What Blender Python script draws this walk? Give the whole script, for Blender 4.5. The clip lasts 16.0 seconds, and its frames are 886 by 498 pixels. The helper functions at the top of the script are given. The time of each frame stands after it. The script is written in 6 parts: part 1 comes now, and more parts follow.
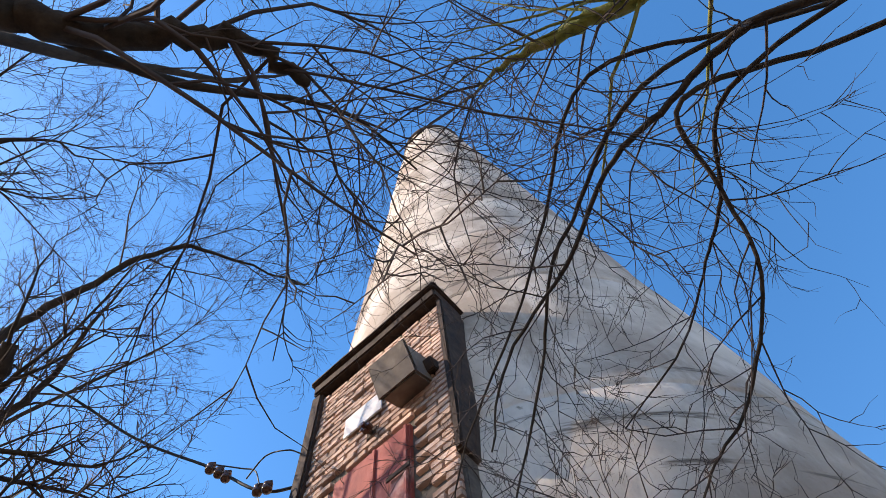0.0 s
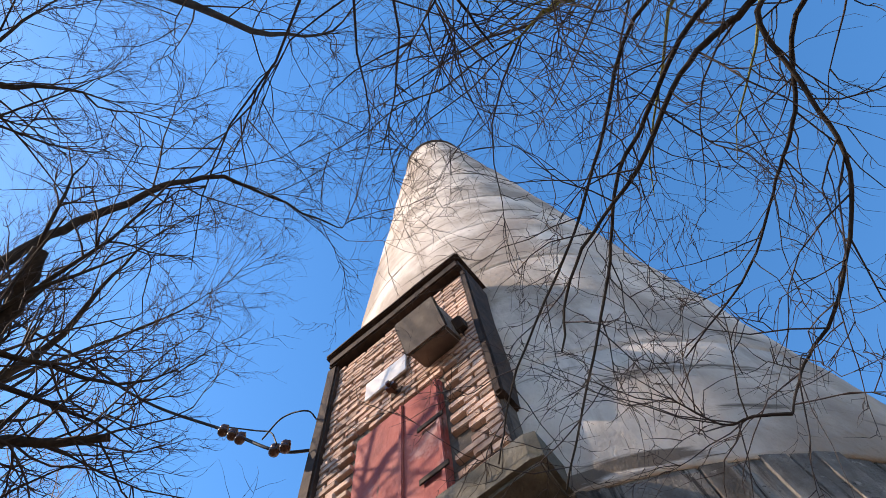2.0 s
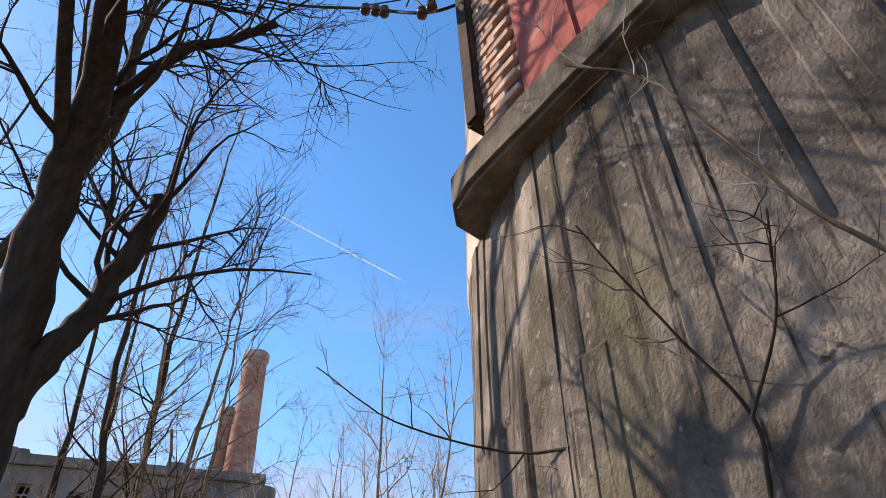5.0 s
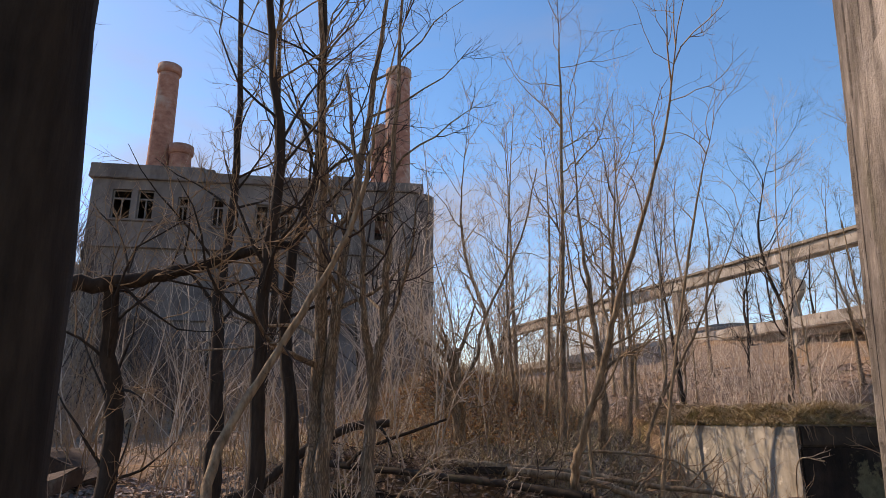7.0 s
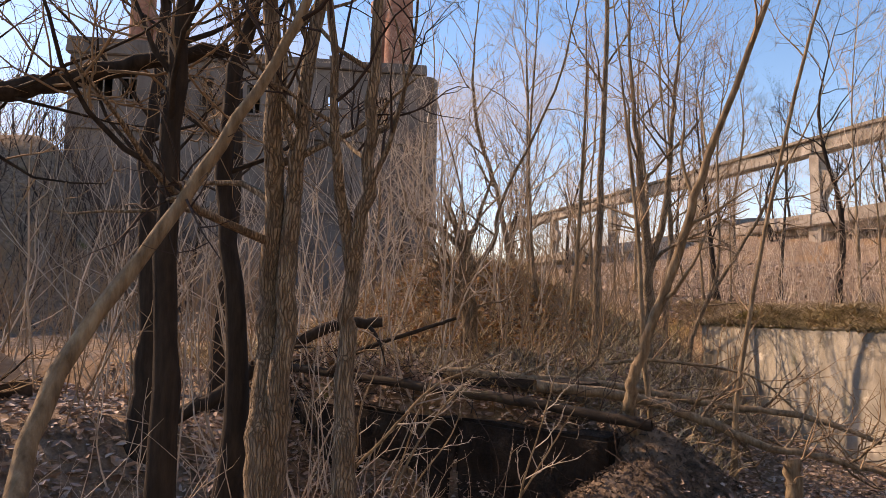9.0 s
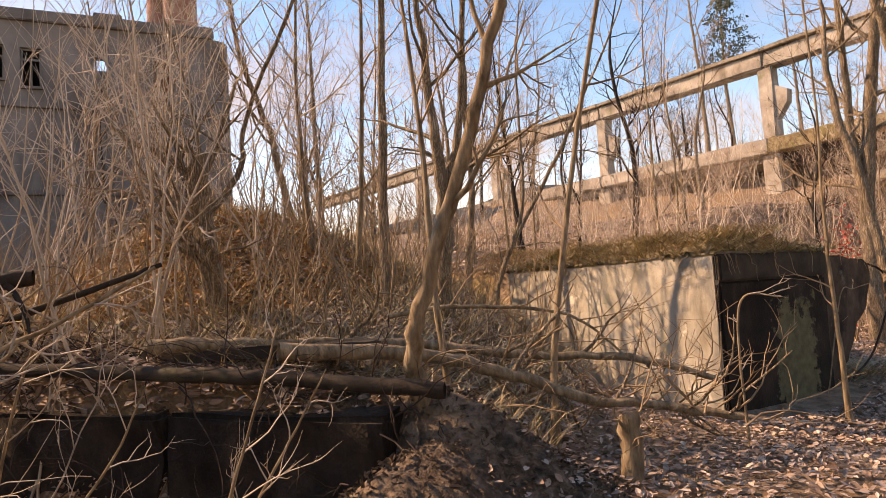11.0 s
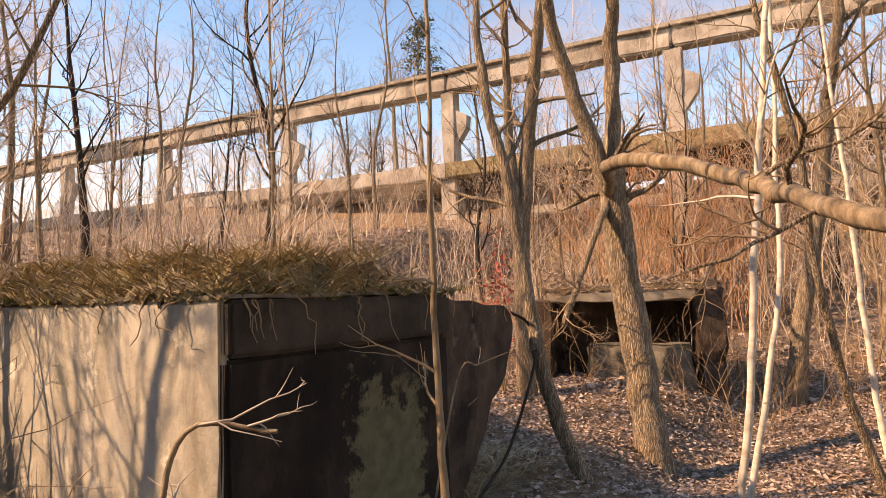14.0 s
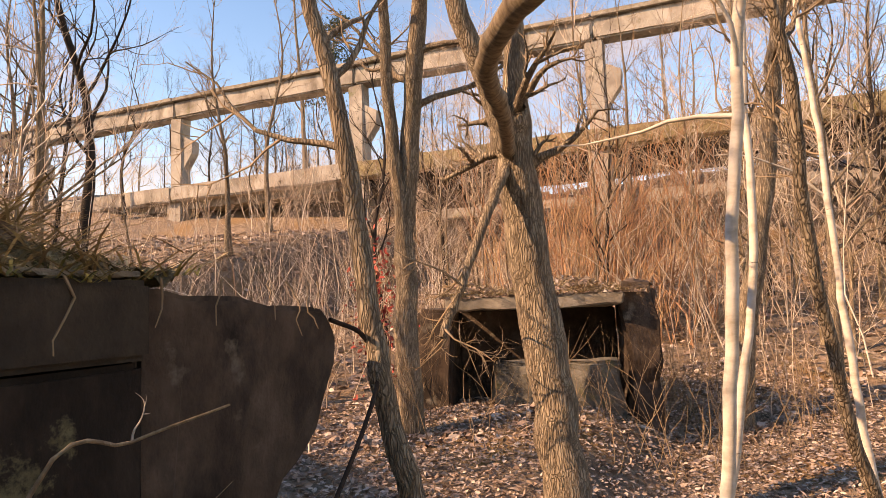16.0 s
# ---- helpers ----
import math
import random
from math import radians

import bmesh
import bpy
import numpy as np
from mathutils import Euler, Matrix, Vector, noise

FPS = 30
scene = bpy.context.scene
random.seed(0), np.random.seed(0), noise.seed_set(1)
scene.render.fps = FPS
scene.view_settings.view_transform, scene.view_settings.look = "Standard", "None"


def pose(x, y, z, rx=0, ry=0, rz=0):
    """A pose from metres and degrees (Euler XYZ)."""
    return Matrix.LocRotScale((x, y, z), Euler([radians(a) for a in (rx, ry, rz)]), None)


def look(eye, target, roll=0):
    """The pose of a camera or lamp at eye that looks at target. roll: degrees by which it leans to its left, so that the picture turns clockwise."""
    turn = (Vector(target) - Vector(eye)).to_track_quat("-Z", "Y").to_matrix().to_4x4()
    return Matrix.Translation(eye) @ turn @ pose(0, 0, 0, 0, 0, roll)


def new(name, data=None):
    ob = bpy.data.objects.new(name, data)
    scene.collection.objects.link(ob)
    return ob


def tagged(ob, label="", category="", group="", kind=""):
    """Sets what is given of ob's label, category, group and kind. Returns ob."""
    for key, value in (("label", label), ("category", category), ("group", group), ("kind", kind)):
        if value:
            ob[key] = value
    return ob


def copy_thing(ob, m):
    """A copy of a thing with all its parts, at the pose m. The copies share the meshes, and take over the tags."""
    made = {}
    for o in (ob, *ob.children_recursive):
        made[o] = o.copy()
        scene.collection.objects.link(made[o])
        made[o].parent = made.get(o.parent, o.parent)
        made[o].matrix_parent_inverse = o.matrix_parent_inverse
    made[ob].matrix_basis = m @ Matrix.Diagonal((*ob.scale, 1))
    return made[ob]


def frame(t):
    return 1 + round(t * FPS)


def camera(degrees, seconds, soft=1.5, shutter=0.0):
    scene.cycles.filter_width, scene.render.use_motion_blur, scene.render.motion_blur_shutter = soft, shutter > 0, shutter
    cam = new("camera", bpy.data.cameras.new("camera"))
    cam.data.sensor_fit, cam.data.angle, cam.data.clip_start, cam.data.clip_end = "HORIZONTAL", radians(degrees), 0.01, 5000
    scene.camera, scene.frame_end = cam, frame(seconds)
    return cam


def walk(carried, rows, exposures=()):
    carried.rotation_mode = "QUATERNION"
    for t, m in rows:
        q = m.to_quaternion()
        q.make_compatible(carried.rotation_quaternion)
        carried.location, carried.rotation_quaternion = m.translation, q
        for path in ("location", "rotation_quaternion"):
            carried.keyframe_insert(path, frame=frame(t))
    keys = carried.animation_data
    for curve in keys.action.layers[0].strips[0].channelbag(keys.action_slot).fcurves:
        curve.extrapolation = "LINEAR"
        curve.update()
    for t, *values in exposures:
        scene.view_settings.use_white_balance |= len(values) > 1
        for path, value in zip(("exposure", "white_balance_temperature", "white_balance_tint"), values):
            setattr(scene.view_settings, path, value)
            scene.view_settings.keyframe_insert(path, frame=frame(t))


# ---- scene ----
cam = camera(69.0, 16.0, soft=0.8)
PATH = [
    (0, (6.970, -6.310, 1.620), (7.043, -5.713, 3.527), -12.0),
    (0.5, (6.860, -6.120, 1.620), (6.917, -5.538, 3.532), -11.8),
    (1, (6.750, -5.940, 1.620), (6.801, -5.395, 3.544), -11.1),
    (1.5, (6.650, -5.800, 1.620), (6.715, -5.274, 3.549), -10.9),
    (2, (6.630, -5.760, 1.620), (6.729, -5.238, 3.548), -13.7),
    (2.5, (6.620, -5.740, 1.620), (6.718, -5.205, 3.545), -13.4),
    (3, (6.610, -5.740, 1.620), (6.668, -4.934, 3.450), -7.8),
    (3.5, (6.610, -5.740, 1.620), (6.615, -4.571, 3.243), -4.8),
    (4, (6.580, -5.720, 1.610), (6.556, -4.497, 3.192), -4.4),
    (4.5, (6.480, -5.660, 1.600), (6.302, -4.274, 3.031), -3.6),
    (5, (6.350, -5.550, 1.580), (5.888, -4.071, 2.844), -2.9),
    (7.5, (4.648, -3.817, 1.533), (3.599, -2.154, 1.898), -0.1),
    (8, (4.353, -3.372, 1.580), (3.290, -1.697, 1.831), 0.4),
    (8.2, (4.279, -3.199, 1.624), (3.214, -1.521, 1.846), 0.9),
    (10.3, (3.357, -1.456, 1.368), (2.460, 0.322, 1.543), -2.3),
    (10.5, (3.398, -1.279, 1.294), (2.611, 0.553, 1.454), -2.5),
    (11, (3.524, -0.594, 1.272), (2.998, 1.331, 1.403), -3.4),
    (11.5, (3.723, -0.018, 1.293), (3.632, 1.977, 1.401), -3.3),
    (12, (3.945, 0.591, 1.337), (4.027, 2.586, 1.456), -3.2),
    (12.5, (4.202, 1.271, 1.361), (4.450, 3.253, 1.468), -2.7),
    (13, (4.398, 1.780, 1.389), (4.742, 3.746, 1.517), -2.4),
    (13.5, (4.657, 2.367, 1.414), (5.006, 4.332, 1.540), -2.4),
    (14, (4.848, 2.95, 1.466), (5.206, 4.913, 1.606), -1.7),
    (14.5, (5.08, 3.4, 1.459), (5.499, 5.348, 1.629), -1.5),
    (15, (5.338, 3.809, 1.481), (5.708, 5.768, 1.641), -2.2),
    (15.5, (5.570, 4.363, 1.412), (5.969, 6.316, 1.576), -2.1),
    (16, (5.966, 4.926, 1.341), (6.539, 6.834, 1.518), -2.3),
]
walk(cam, [(t, look(eye, target, roll)) for t, eye, target, roll in PATH],
     exposures=[(0, 0.68, 7900, 19), (4.0, 0.65, 7900, 19), (5.2, 0.45, 8400, 23), (7.3, 0.1, 9200, 29), (8.2, 0.15, 9600, 32), (10.3, 0.76, 13500, 37), (16, 0.79, 14500, 37)])

# world and sun
SUN_AZ, SUN_EL = 92.0, 36.0        # degrees to the left of +y, and above the horizon
world = bpy.data.worlds.new("sky")
scene.world = world
world.use_nodes = True
wn, wl = world.node_tree.nodes, world.node_tree.links
sky = wn.new("ShaderNodeTexSky")
sky.sky_type, sky.sun_disc = "NISHITA", False
sky.sun_elevation, sky.sun_rotation = radians(SUN_EL), radians(-SUN_AZ)
sky.air_density, sky.dust_density, sky.ozone_density = 1.0, 0.15, 3.0
wn["Background"].inputs[1].default_value = 0.13
hs = wn.new("ShaderNodeHueSaturation")
hs.inputs["Saturation"].default_value, hs.inputs["Value"].default_value = 1.3, 1.85
wl.new(sky.outputs[0], hs.inputs["Color"])
# thin white cloud low in the sky
tc, sep, mp = wn.new("ShaderNodeTexCoord"), wn.new("ShaderNodeSeparateXYZ"), wn.new("ShaderNodeMapping")
mp.inputs["Scale"].default_value = (1.6, 1.6, 4.5)
nz, low, puff, cl, mx = wn.new("ShaderNodeTexNoise"), wn.new("ShaderNodeMapRange"), wn.new("ShaderNodeMapRange"), wn.new("ShaderNodeMath"), wn.new("ShaderNodeMixRGB")
nz.inputs["Scale"].default_value, nz.inputs["Detail"].default_value, nz.inputs["Roughness"].default_value = 1.7, 9.0, 0.58
low.inputs["From Min"].default_value, low.inputs["From Max"].default_value = 0.62, 0.12
puff.inputs["From Min"].default_value, puff.inputs["From Max"].default_value = 0.47, 0.68
cl.operation = "MULTIPLY"
mx.inputs[2].default_value = (3.2, 3.3, 3.5, 1)
wl.new(tc.outputs["Generated"], sep.inputs[0])
wl.new(tc.outputs["Generated"], mp.inputs[0])
wl.new(mp.outputs[0], nz.inputs["Vector"])
wl.new(sep.outputs[2], low.inputs["Value"])
wl.new(nz.outputs[0], puff.inputs["Value"])
wl.new(low.outputs[0], cl.inputs[0])
wl.new(puff.outputs[0], cl.inputs[1])
wl.new(cl.outputs[0], mx.inputs[0])
wl.new(hs.outputs[0], mx.inputs[1])
wl.new(mx.outputs[0], wn["Background"].inputs[0])
sun = new("sun", bpy.data.lights.new("sun", "SUN"))
sun.data.energy, sun.data.angle, sun.data.color = 4.5, radians(0.55), (1.0, 0.94, 0.84)
sa, se = radians(SUN_AZ), radians(SUN_EL)
sun.matrix_world = look((0, 0, 30), (30 * math.sin(sa) * math.cos(se), -30 * math.cos(sa) * math.cos(se), 30 - 30 * math.sin(se)))

# ---- mesh helpers ----
def mesh_of(name, verts, faces, material):
    me = bpy.data.meshes.new(name)
    me.from_pydata(verts, [], faces)
    me.update()
    if material:
        me.materials.append(material)
    return me


def empty(name, at=(0, 0, 0), rz=0.0):
    ob = new(name)
    ob.empty_display_size = 0.1
    ob.matrix_world = pose(*at, 0, 0, rz)
    return ob


def part(name, bm, material, parent=None, label=""):
    """Links a bmesh, or a ready mesh, as one object under a thing or a part."""
    if isinstance(bm, bmesh.types.BMesh):
        me = bpy.data.meshes.new(name)
        bm.to_mesh(me)
        bm.free()
    else:
        me = bm
    if material and not me.materials:
        me.materials.append(material)
    ob = new(name, me)
    ob.parent = parent
    return tagged(ob, label) if label else ob


def block_bm(lo, hi, bevel=0.0, wobble=0.0, cuts=0, seed=0):
    """A box with bevelled edges and, where asked, an uneven worn surface."""
    bm = bmesh.new()
    bmesh.ops.create_cube(bm, size=1)
    for v in bm.verts:
        v.co = Vector([lo[i] + (v.co[i] + 0.5) * (hi[i] - lo[i]) for i in range(3)])
    if cuts:
        bmesh.ops.subdivide_edges(bm, edges=bm.edges[:], cuts=cuts, use_grid_fill=True)
    if bevel:
        edges = [e for e in bm.edges if len(e.link_faces) == 2 and e.calc_face_angle(0) > 0.5]
        bmesh.ops.bevel(bm, geom=edges, offset=bevel, segments=2, affect="EDGES")
    if wobble:
        for v in bm.verts:
            v.co += noise.noise_vector(v.co * 2.3 + Vector((seed, 0, 0))) * wobble
    return bm


def lathe_bm(rings, sides=48, closed=True):
    """rings: (radius, z) from the bottom up."""
    bm = bmesh.new()
    rows = [[bm.verts.new((r * math.cos(a), r * math.sin(a), z)) for a in np.arange(sides) * 2 * math.pi / sides] for r, z in rings]
    for a, b in zip(rows, rows[1:]):
        for i in range(sides):
            f = bm.faces.new((a[i], a[(i + 1) % sides], b[(i + 1) % sides], b[i]))
            f.smooth = True
    if closed:
        bm.faces.new(rows[-1])
        bm.faces.new(rows[0][::-1])
    return bm


class Tubes:
    """Gathers tapered round stems into one mesh."""

    def __init__(self):
        self.v, self.f, self.n = [], [], 0

    def add(self, pts, radii, sides):
        p = np.asarray(pts, float)
        k = len(p)
        tan = np.gradient(p, axis=0)
        tan /= np.linalg.norm(tan, axis=1)[:, None] + 1e-9
        ref = np.array((0.31, 0.87, 0.38)) if abs(tan[0, 2]) > 0.7 else np.array((0.1, 0.05, 1.0))
        a = np.cross(tan, ref)
        a /= np.linalg.norm(a, axis=1)[:, None] + 1e-9
        b = np.cross(tan, a)
        ang = np.arange(sides) * 2 * math.pi / sides
        ring = a[:, None] * np.cos(ang)[None, :, None] + b[:, None] * np.sin(ang)[None, :, None]
        self.v.append((p[:, None] + ring * np.asarray(radii, float)[:, None, None]).reshape(-1, 3))
        i, j = np.arange(k - 1)[:, None] * sides, np.arange(sides)[None]
        j2 = (j + 1) % sides
        self.f.append(np.stack([i + j, i + j2, i + sides + j2, i + sides + j], -1).reshape(-1, 4) + self.n)
        self.n += k * sides

    def mesh(self, name, material, smooth=True):
        return quads(name, np.concatenate(self.v), np.concatenate(self.f), material, smooth)


def quads(name, v, f, material, smooth=False):
    me = bpy.data.meshes.new(name)
    me.vertices.add(len(v))
    me.vertices.foreach_set("co", np.ascontiguousarray(v, np.float32).ravel())
    me.loops.add(len(f) * 4)
    me.loops.foreach_set("vertex_index", np.ascontiguousarray(f, np.int32).ravel())
    me.polygons.add(len(f))
    me.polygons.foreach_set("loop_start", np.arange(0, len(f) * 4, 4, dtype=np.int32))
    me.polygons.foreach_set("use_smooth", np.full(len(f), smooth))
    me.update(calc_edges=True)
    if material:
        me.materials.append(material)
    return me


def unit(v):
    return v / (np.linalg.norm(v) + 1e-9)


def bend(pts, per=5, jitter=0.0, rng=None):
    """A smooth line through the points."""
    p = np.asarray(pts, float)
    p = np.vstack([2 * p[0] - p[1], p, 2 * p[-1] - p[-2]])
    out = []
    for i in range(1, len(p) - 2):
        for s in np.arange(per) / per:
            a, b, c, d = p[i - 1:i + 3]
            out.append(0.5 * (2 * b + (c - a) * s + (2 * a - 5 * b + 4 * c - d) * s * s + (3 * b - a - 3 * c + d) * s ** 3))
    out = np.array(out + [p[-2]])
    if jitter and rng is not None:
        out[1:-1] += rng.normal(0, jitter, (len(out) - 2, 3))
    return out


def grow(big, fine, rng, p, d, length, r, level, up=0.05, wander=0.22, kids=5, spread=0.8, droop=0.0):
    """One stem and, on it, the stems of the next level."""
    n = 6 if level else 4
    pts, dirs = [np.array(p, float)], [unit(np.array(d, float))]
    for i in range(n):
        q = unit(dirs[-1] + rng.normal(0, wander, 3) + np.array((0, 0, up - droop * i / n)))
        dirs.append(q)
        pts.append(pts[-1] + q * length / n)
    taper = r * (1 - 0.8 * np.linspace(0, 1, n + 1))
    (big if r > 0.013 else fine).add(pts, taper, 7 if r > 0.05 else 5 if r > 0.013 else 3)
    if level:
        for k in range(max(2, int(kids * rng.uniform(0.7, 1.3)))):
            s = rng.uniform(0.2, 1.0) * n
            i = min(int(s), n - 1)
            at = pts[i] + (pts[i + 1] - pts[i]) * (s - i)
            side = unit(np.cross(dirs[i], rng.normal(size=3)))
            ang = spread * rng.uniform(0.6, 1.25)
            grow(big, fine, rng, at, dirs[i] * math.cos(ang) + side * math.sin(ang), length * rng.uniform(0.35, 0.62) * (1.15 - 0.5 * s / n),
                 taper[i] * 0.55 + 0.001, level - 1, up, wander * 1.1, kids, spread, droop)


def tree(name, stems, label, seed, bark, twig, twigs=10, reach=1.2, level=2, start=0.35, up=0.06, droop=0.0, sides=12, group="", kids=5, spread=0.85, flare=True, twig_r=0.45):
    """A bare tree: stems are (points, radius at foot, radius at tip); twigs branch off every stem."""
    rng = np.random.default_rng(seed)
    trunk, big, fine, flat = Tubes(), Tubes(), Tubes(), Tubes()
    foot = stems[0][0][0]
    ob = empty(name, foot)
    o = np.array(foot, float)
    for si, (pts, r0, r1) in enumerate(stems):
        line = bend(np.array(pts, float) - o, 6, min(0.012, r0 * 0.12), rng)
        k = np.linspace(0, 1, len(line))
        rad = r0 + (r1 - r0) * k ** 0.8
        if flare and si == 0:
            rad = rad * (1 + 0.6 * np.exp(-k * 14))
        rad = rad * (1 + rng.normal(0, 0.035, len(line)))
        alive = name == "tree" and pts[-1][2] > 4.9
        if alive:
            rad = rad * (1 - 0.75 * np.clip((k - 0.7) / 0.3, 0, 1))
            for j in range(4):
                grow(big, fine, rng, line[-1 - j], unit(line[-1] - line[-3]) + rng.normal(0, 0.35, 3), reach * rng.uniform(0.8, 1.3), min(rad[-1 - j], 0.02) + 0.002, level, up, 0.2, kids, spread, droop)
        rise = abs(line[-1][2] - line[0][2]) / (np.linalg.norm(line[-1] - line[0]) + 1e-9)
        (flat if bark is M_BARK and rise < 0.55 else trunk).add(line, rad, sides)
        total = np.linalg.norm(np.diff(line, axis=0), axis=1).sum()
        for j in range(twigs):
            s = start + (1 - start) * (j + rng.uniform(0, 1)) / twigs
            i = min(int(s * (len(line) - 1)), len(line) - 2)
            d = unit(line[i + 1] - line[i])
            side = unit(np.cross(d, rng.normal(size=3)))
            a = rng.uniform(0.5, 1.2)
            grow(big, fine, rng, line[i], d * math.cos(a) + side * math.sin(a), reach * rng.uniform(0.6, 1.25), min(rad[i] * twig_r, 0.05) + 0.002, level, up, 0.2, kids, spread, droop)
    if trunk.n:
        part("trunk", trunk.mesh("trunk", bark), None, ob)
    if flat.n:
        part("limb", flat.mesh("limb", M_BARK_PALE), None, ob)
    if big.n + fine.n:
        n = sum(len(f) for f in big.f)
        both = Tubes()
        both.v, both.f = big.v + fine.v, big.f + [f + big.n for f in fine.f]
        me = both.mesh("crown", bark)
        me.materials.append(twig)
        me.polygons.foreach_set("material_index", np.r_[np.zeros(n, np.int32), np.ones(len(me.polygons) - n, np.int32)])
        tagged(part("crown", me, None, ob, "crown of fine bare twigs"), kind="stuff")
    tagged(ob, label, "tree", group)
    return ob


# ---- materials ----
def nd(m, kind, **inputs):
    n = m.node_tree.nodes.new(kind)
    for k, v in inputs.items():
        n.inputs[k].default_value = v
    return n


def fill_ramp(ramp, cols, lo, hi):
    """Even stops of colour between lo and hi."""
    els = ramp.elements
    while len(els) < len(cols):
        els.new(0.5)
    for i in range(len(cols)):
        els[i].position = lo + (hi - lo) * i / (len(cols) - 1)
    for i, c in enumerate(cols):
        els[i].color = (*c, 1)


def surface(name, stops, scale=4.0, stretch=(1, 1, 1), rough=0.9, bump=0.4, grain=60.0, stains=(), vary=0.0, metal=0.0, bump_stretch=None, dist=0.01):
    """Colour from two scales of noise, stains laid over it, grain and relief as bump."""
    m = bpy.data.materials.new(name)
    m.use_nodes = True
    ln = m.node_tree.links.new
    bsdf = m.node_tree.nodes["Principled BSDF"]
    co = nd(m, "ShaderNodeTexCoord")

    def field(sc, st, detail=8.0, rough_=0.62):
        mp = nd(m, "ShaderNodeMapping")
        mp.inputs["Scale"].default_value = st
        ln(co.outputs["Object"], mp.inputs["Vector"])
        tx = nd(m, "ShaderNodeTexNoise", Scale=sc, Detail=detail, Roughness=rough_)
        ln(mp.outputs[0], tx.inputs["Vector"])
        return tx.outputs[0]

    def ramp(src, lo, hi):
        r = nd(m, "ShaderNodeMapRange")
        r.inputs["From Min"].default_value, r.inputs["From Max"].default_value = lo, hi
        ln(src, r.inputs["Value"])
        return r.outputs[0]

    base = nd(m, "ShaderNodeValToRGB")
    fill_ramp(base.color_ramp, stops, 0.32, 0.68)
    ln(field(scale, stretch), base.inputs[0])
    col = base.outputs[0]
    for c, sc, st, lo, hi in stains:
        mix = nd(m, "ShaderNodeMixRGB")
        ln(ramp(field(sc, st), lo, hi), mix.inputs[0])
        ln(col, mix.inputs[1])
        mix.inputs[2].default_value = (*c, 1)
        col = mix.outputs[0]
    if vary:
        info = nd(m, "ShaderNodeObjectInfo")
        hsv = nd(m, "ShaderNodeHueSaturation")
        mr = nd(m, "ShaderNodeMapRange")
        mr.inputs["To Min"].default_value, mr.inputs["To Max"].default_value = 1 - vary, 1 + vary
        ln(info.outputs["Random"], mr.inputs["Value"])
        ln(mr.outputs[0], hsv.inputs["Value"])
        ln(col, hsv.inputs["Color"])
        col = hsv.outputs[0]
    ln(col, bsdf.inputs["Base Color"])
    bsdf.inputs["Roughness"].default_value, bsdf.inputs["Metallic"].default_value = rough, metal
    bsdf.inputs["Specular IOR Level"].default_value = 0.25
    bp = nd(m, "ShaderNodeBump", Strength=bump, Distance=dist)
    ln(field(grain, bump_stretch or stretch), bp.inputs["Height"])
    ln(bp.outputs[0], bsdf.inputs["Normal"])
    return m


M_SHAFT_UP = surface("weathered_plaster", [(0.47, 0.39, 0.325), (0.62, 0.54, 0.465), (0.74, 0.66, 0.585)], 1.3, (1, 1, 0.7), 0.92, 0.8, 14,
                     stains=[((0.33, 0.27, 0.22), 0.4, (1, 1, 0.6), 0.5, 0.6), ((0.4, 0.32, 0.26), 0.8, (1.2, 1.2, 0.5), 0.5, 0.66), ((0.29, 0.225, 0.18), 1.9, (1.6, 1.6, 0.2), 0.58, 0.74), ((0.16, 0.13, 0.105), 1.6, (0.4, 0.4, 2.6), 0.6, 0.66), ((0.22, 0.175, 0.14), 6.0, (1, 1, 1), 0.66, 0.74)], dist=0.04)
# Stains, plus wide tone contrast standing in for branch shadow dapple on the foot.
M_SHAFT_LOW = surface("board_marked_concrete", [(0.07, 0.06, 0.051), (0.17, 0.15, 0.13), (0.32, 0.288, 0.252)], 3.0, (1.3, 1.3, 0.8), 0.93, 0.8, 50,
                      stains=[((0.062, 0.054, 0.046), 0.9, (1.6, 1.6, 0.5), 0.52, 0.64), ((0.14, 0.135, 0.08), 0.8, (1, 1, 0.6), 0.58, 0.74), ((0.4, 0.362, 0.318), 1.1, (2.0, 2.0, 0.4), 0.56, 0.66), ((0.045, 0.039, 0.034), 3.5, (3.2, 3.2, 0.1), 0.57, 0.64), ((0.05, 0.043, 0.037), 11.0, (1, 1, 1), 0.64, 0.7), ((0.34, 0.307, 0.268), 16.0, (1, 1, 0.7), 0.62, 0.7)],
                      bump_stretch=(1.0, 1.0, 0.8), dist=0.03)
M_LEDGE = surface("mossy_ledge_concrete", [(0.085, 0.076, 0.06), (0.15, 0.135, 0.108), (0.23, 0.208, 0.17)], 5, (1, 1, 1), 0.93, 0.8, 40,
                  stains=[((0.05, 0.046, 0.036), 2.6, (1, 1, 0.5), 0.54, 0.68), ((0.13, 0.14, 0.06), 2.2, (1, 1, 1), 0.58, 0.72)], dist=0.02)
M_SLAB = surface("old_concrete", [(0.17, 0.145, 0.115), (0.28, 0.245, 0.195), (0.36, 0.32, 0.26)], 5, (1, 1, 1), 0.93, 0.7, 50,
                 stains=[((0.09, 0.08, 0.065), 2.2, (1, 1, 0.4), 0.55, 0.72), ((0.14, 0.14, 0.07), 1.8, (1, 1, 1), 0.62, 0.78)], dist=0.015)
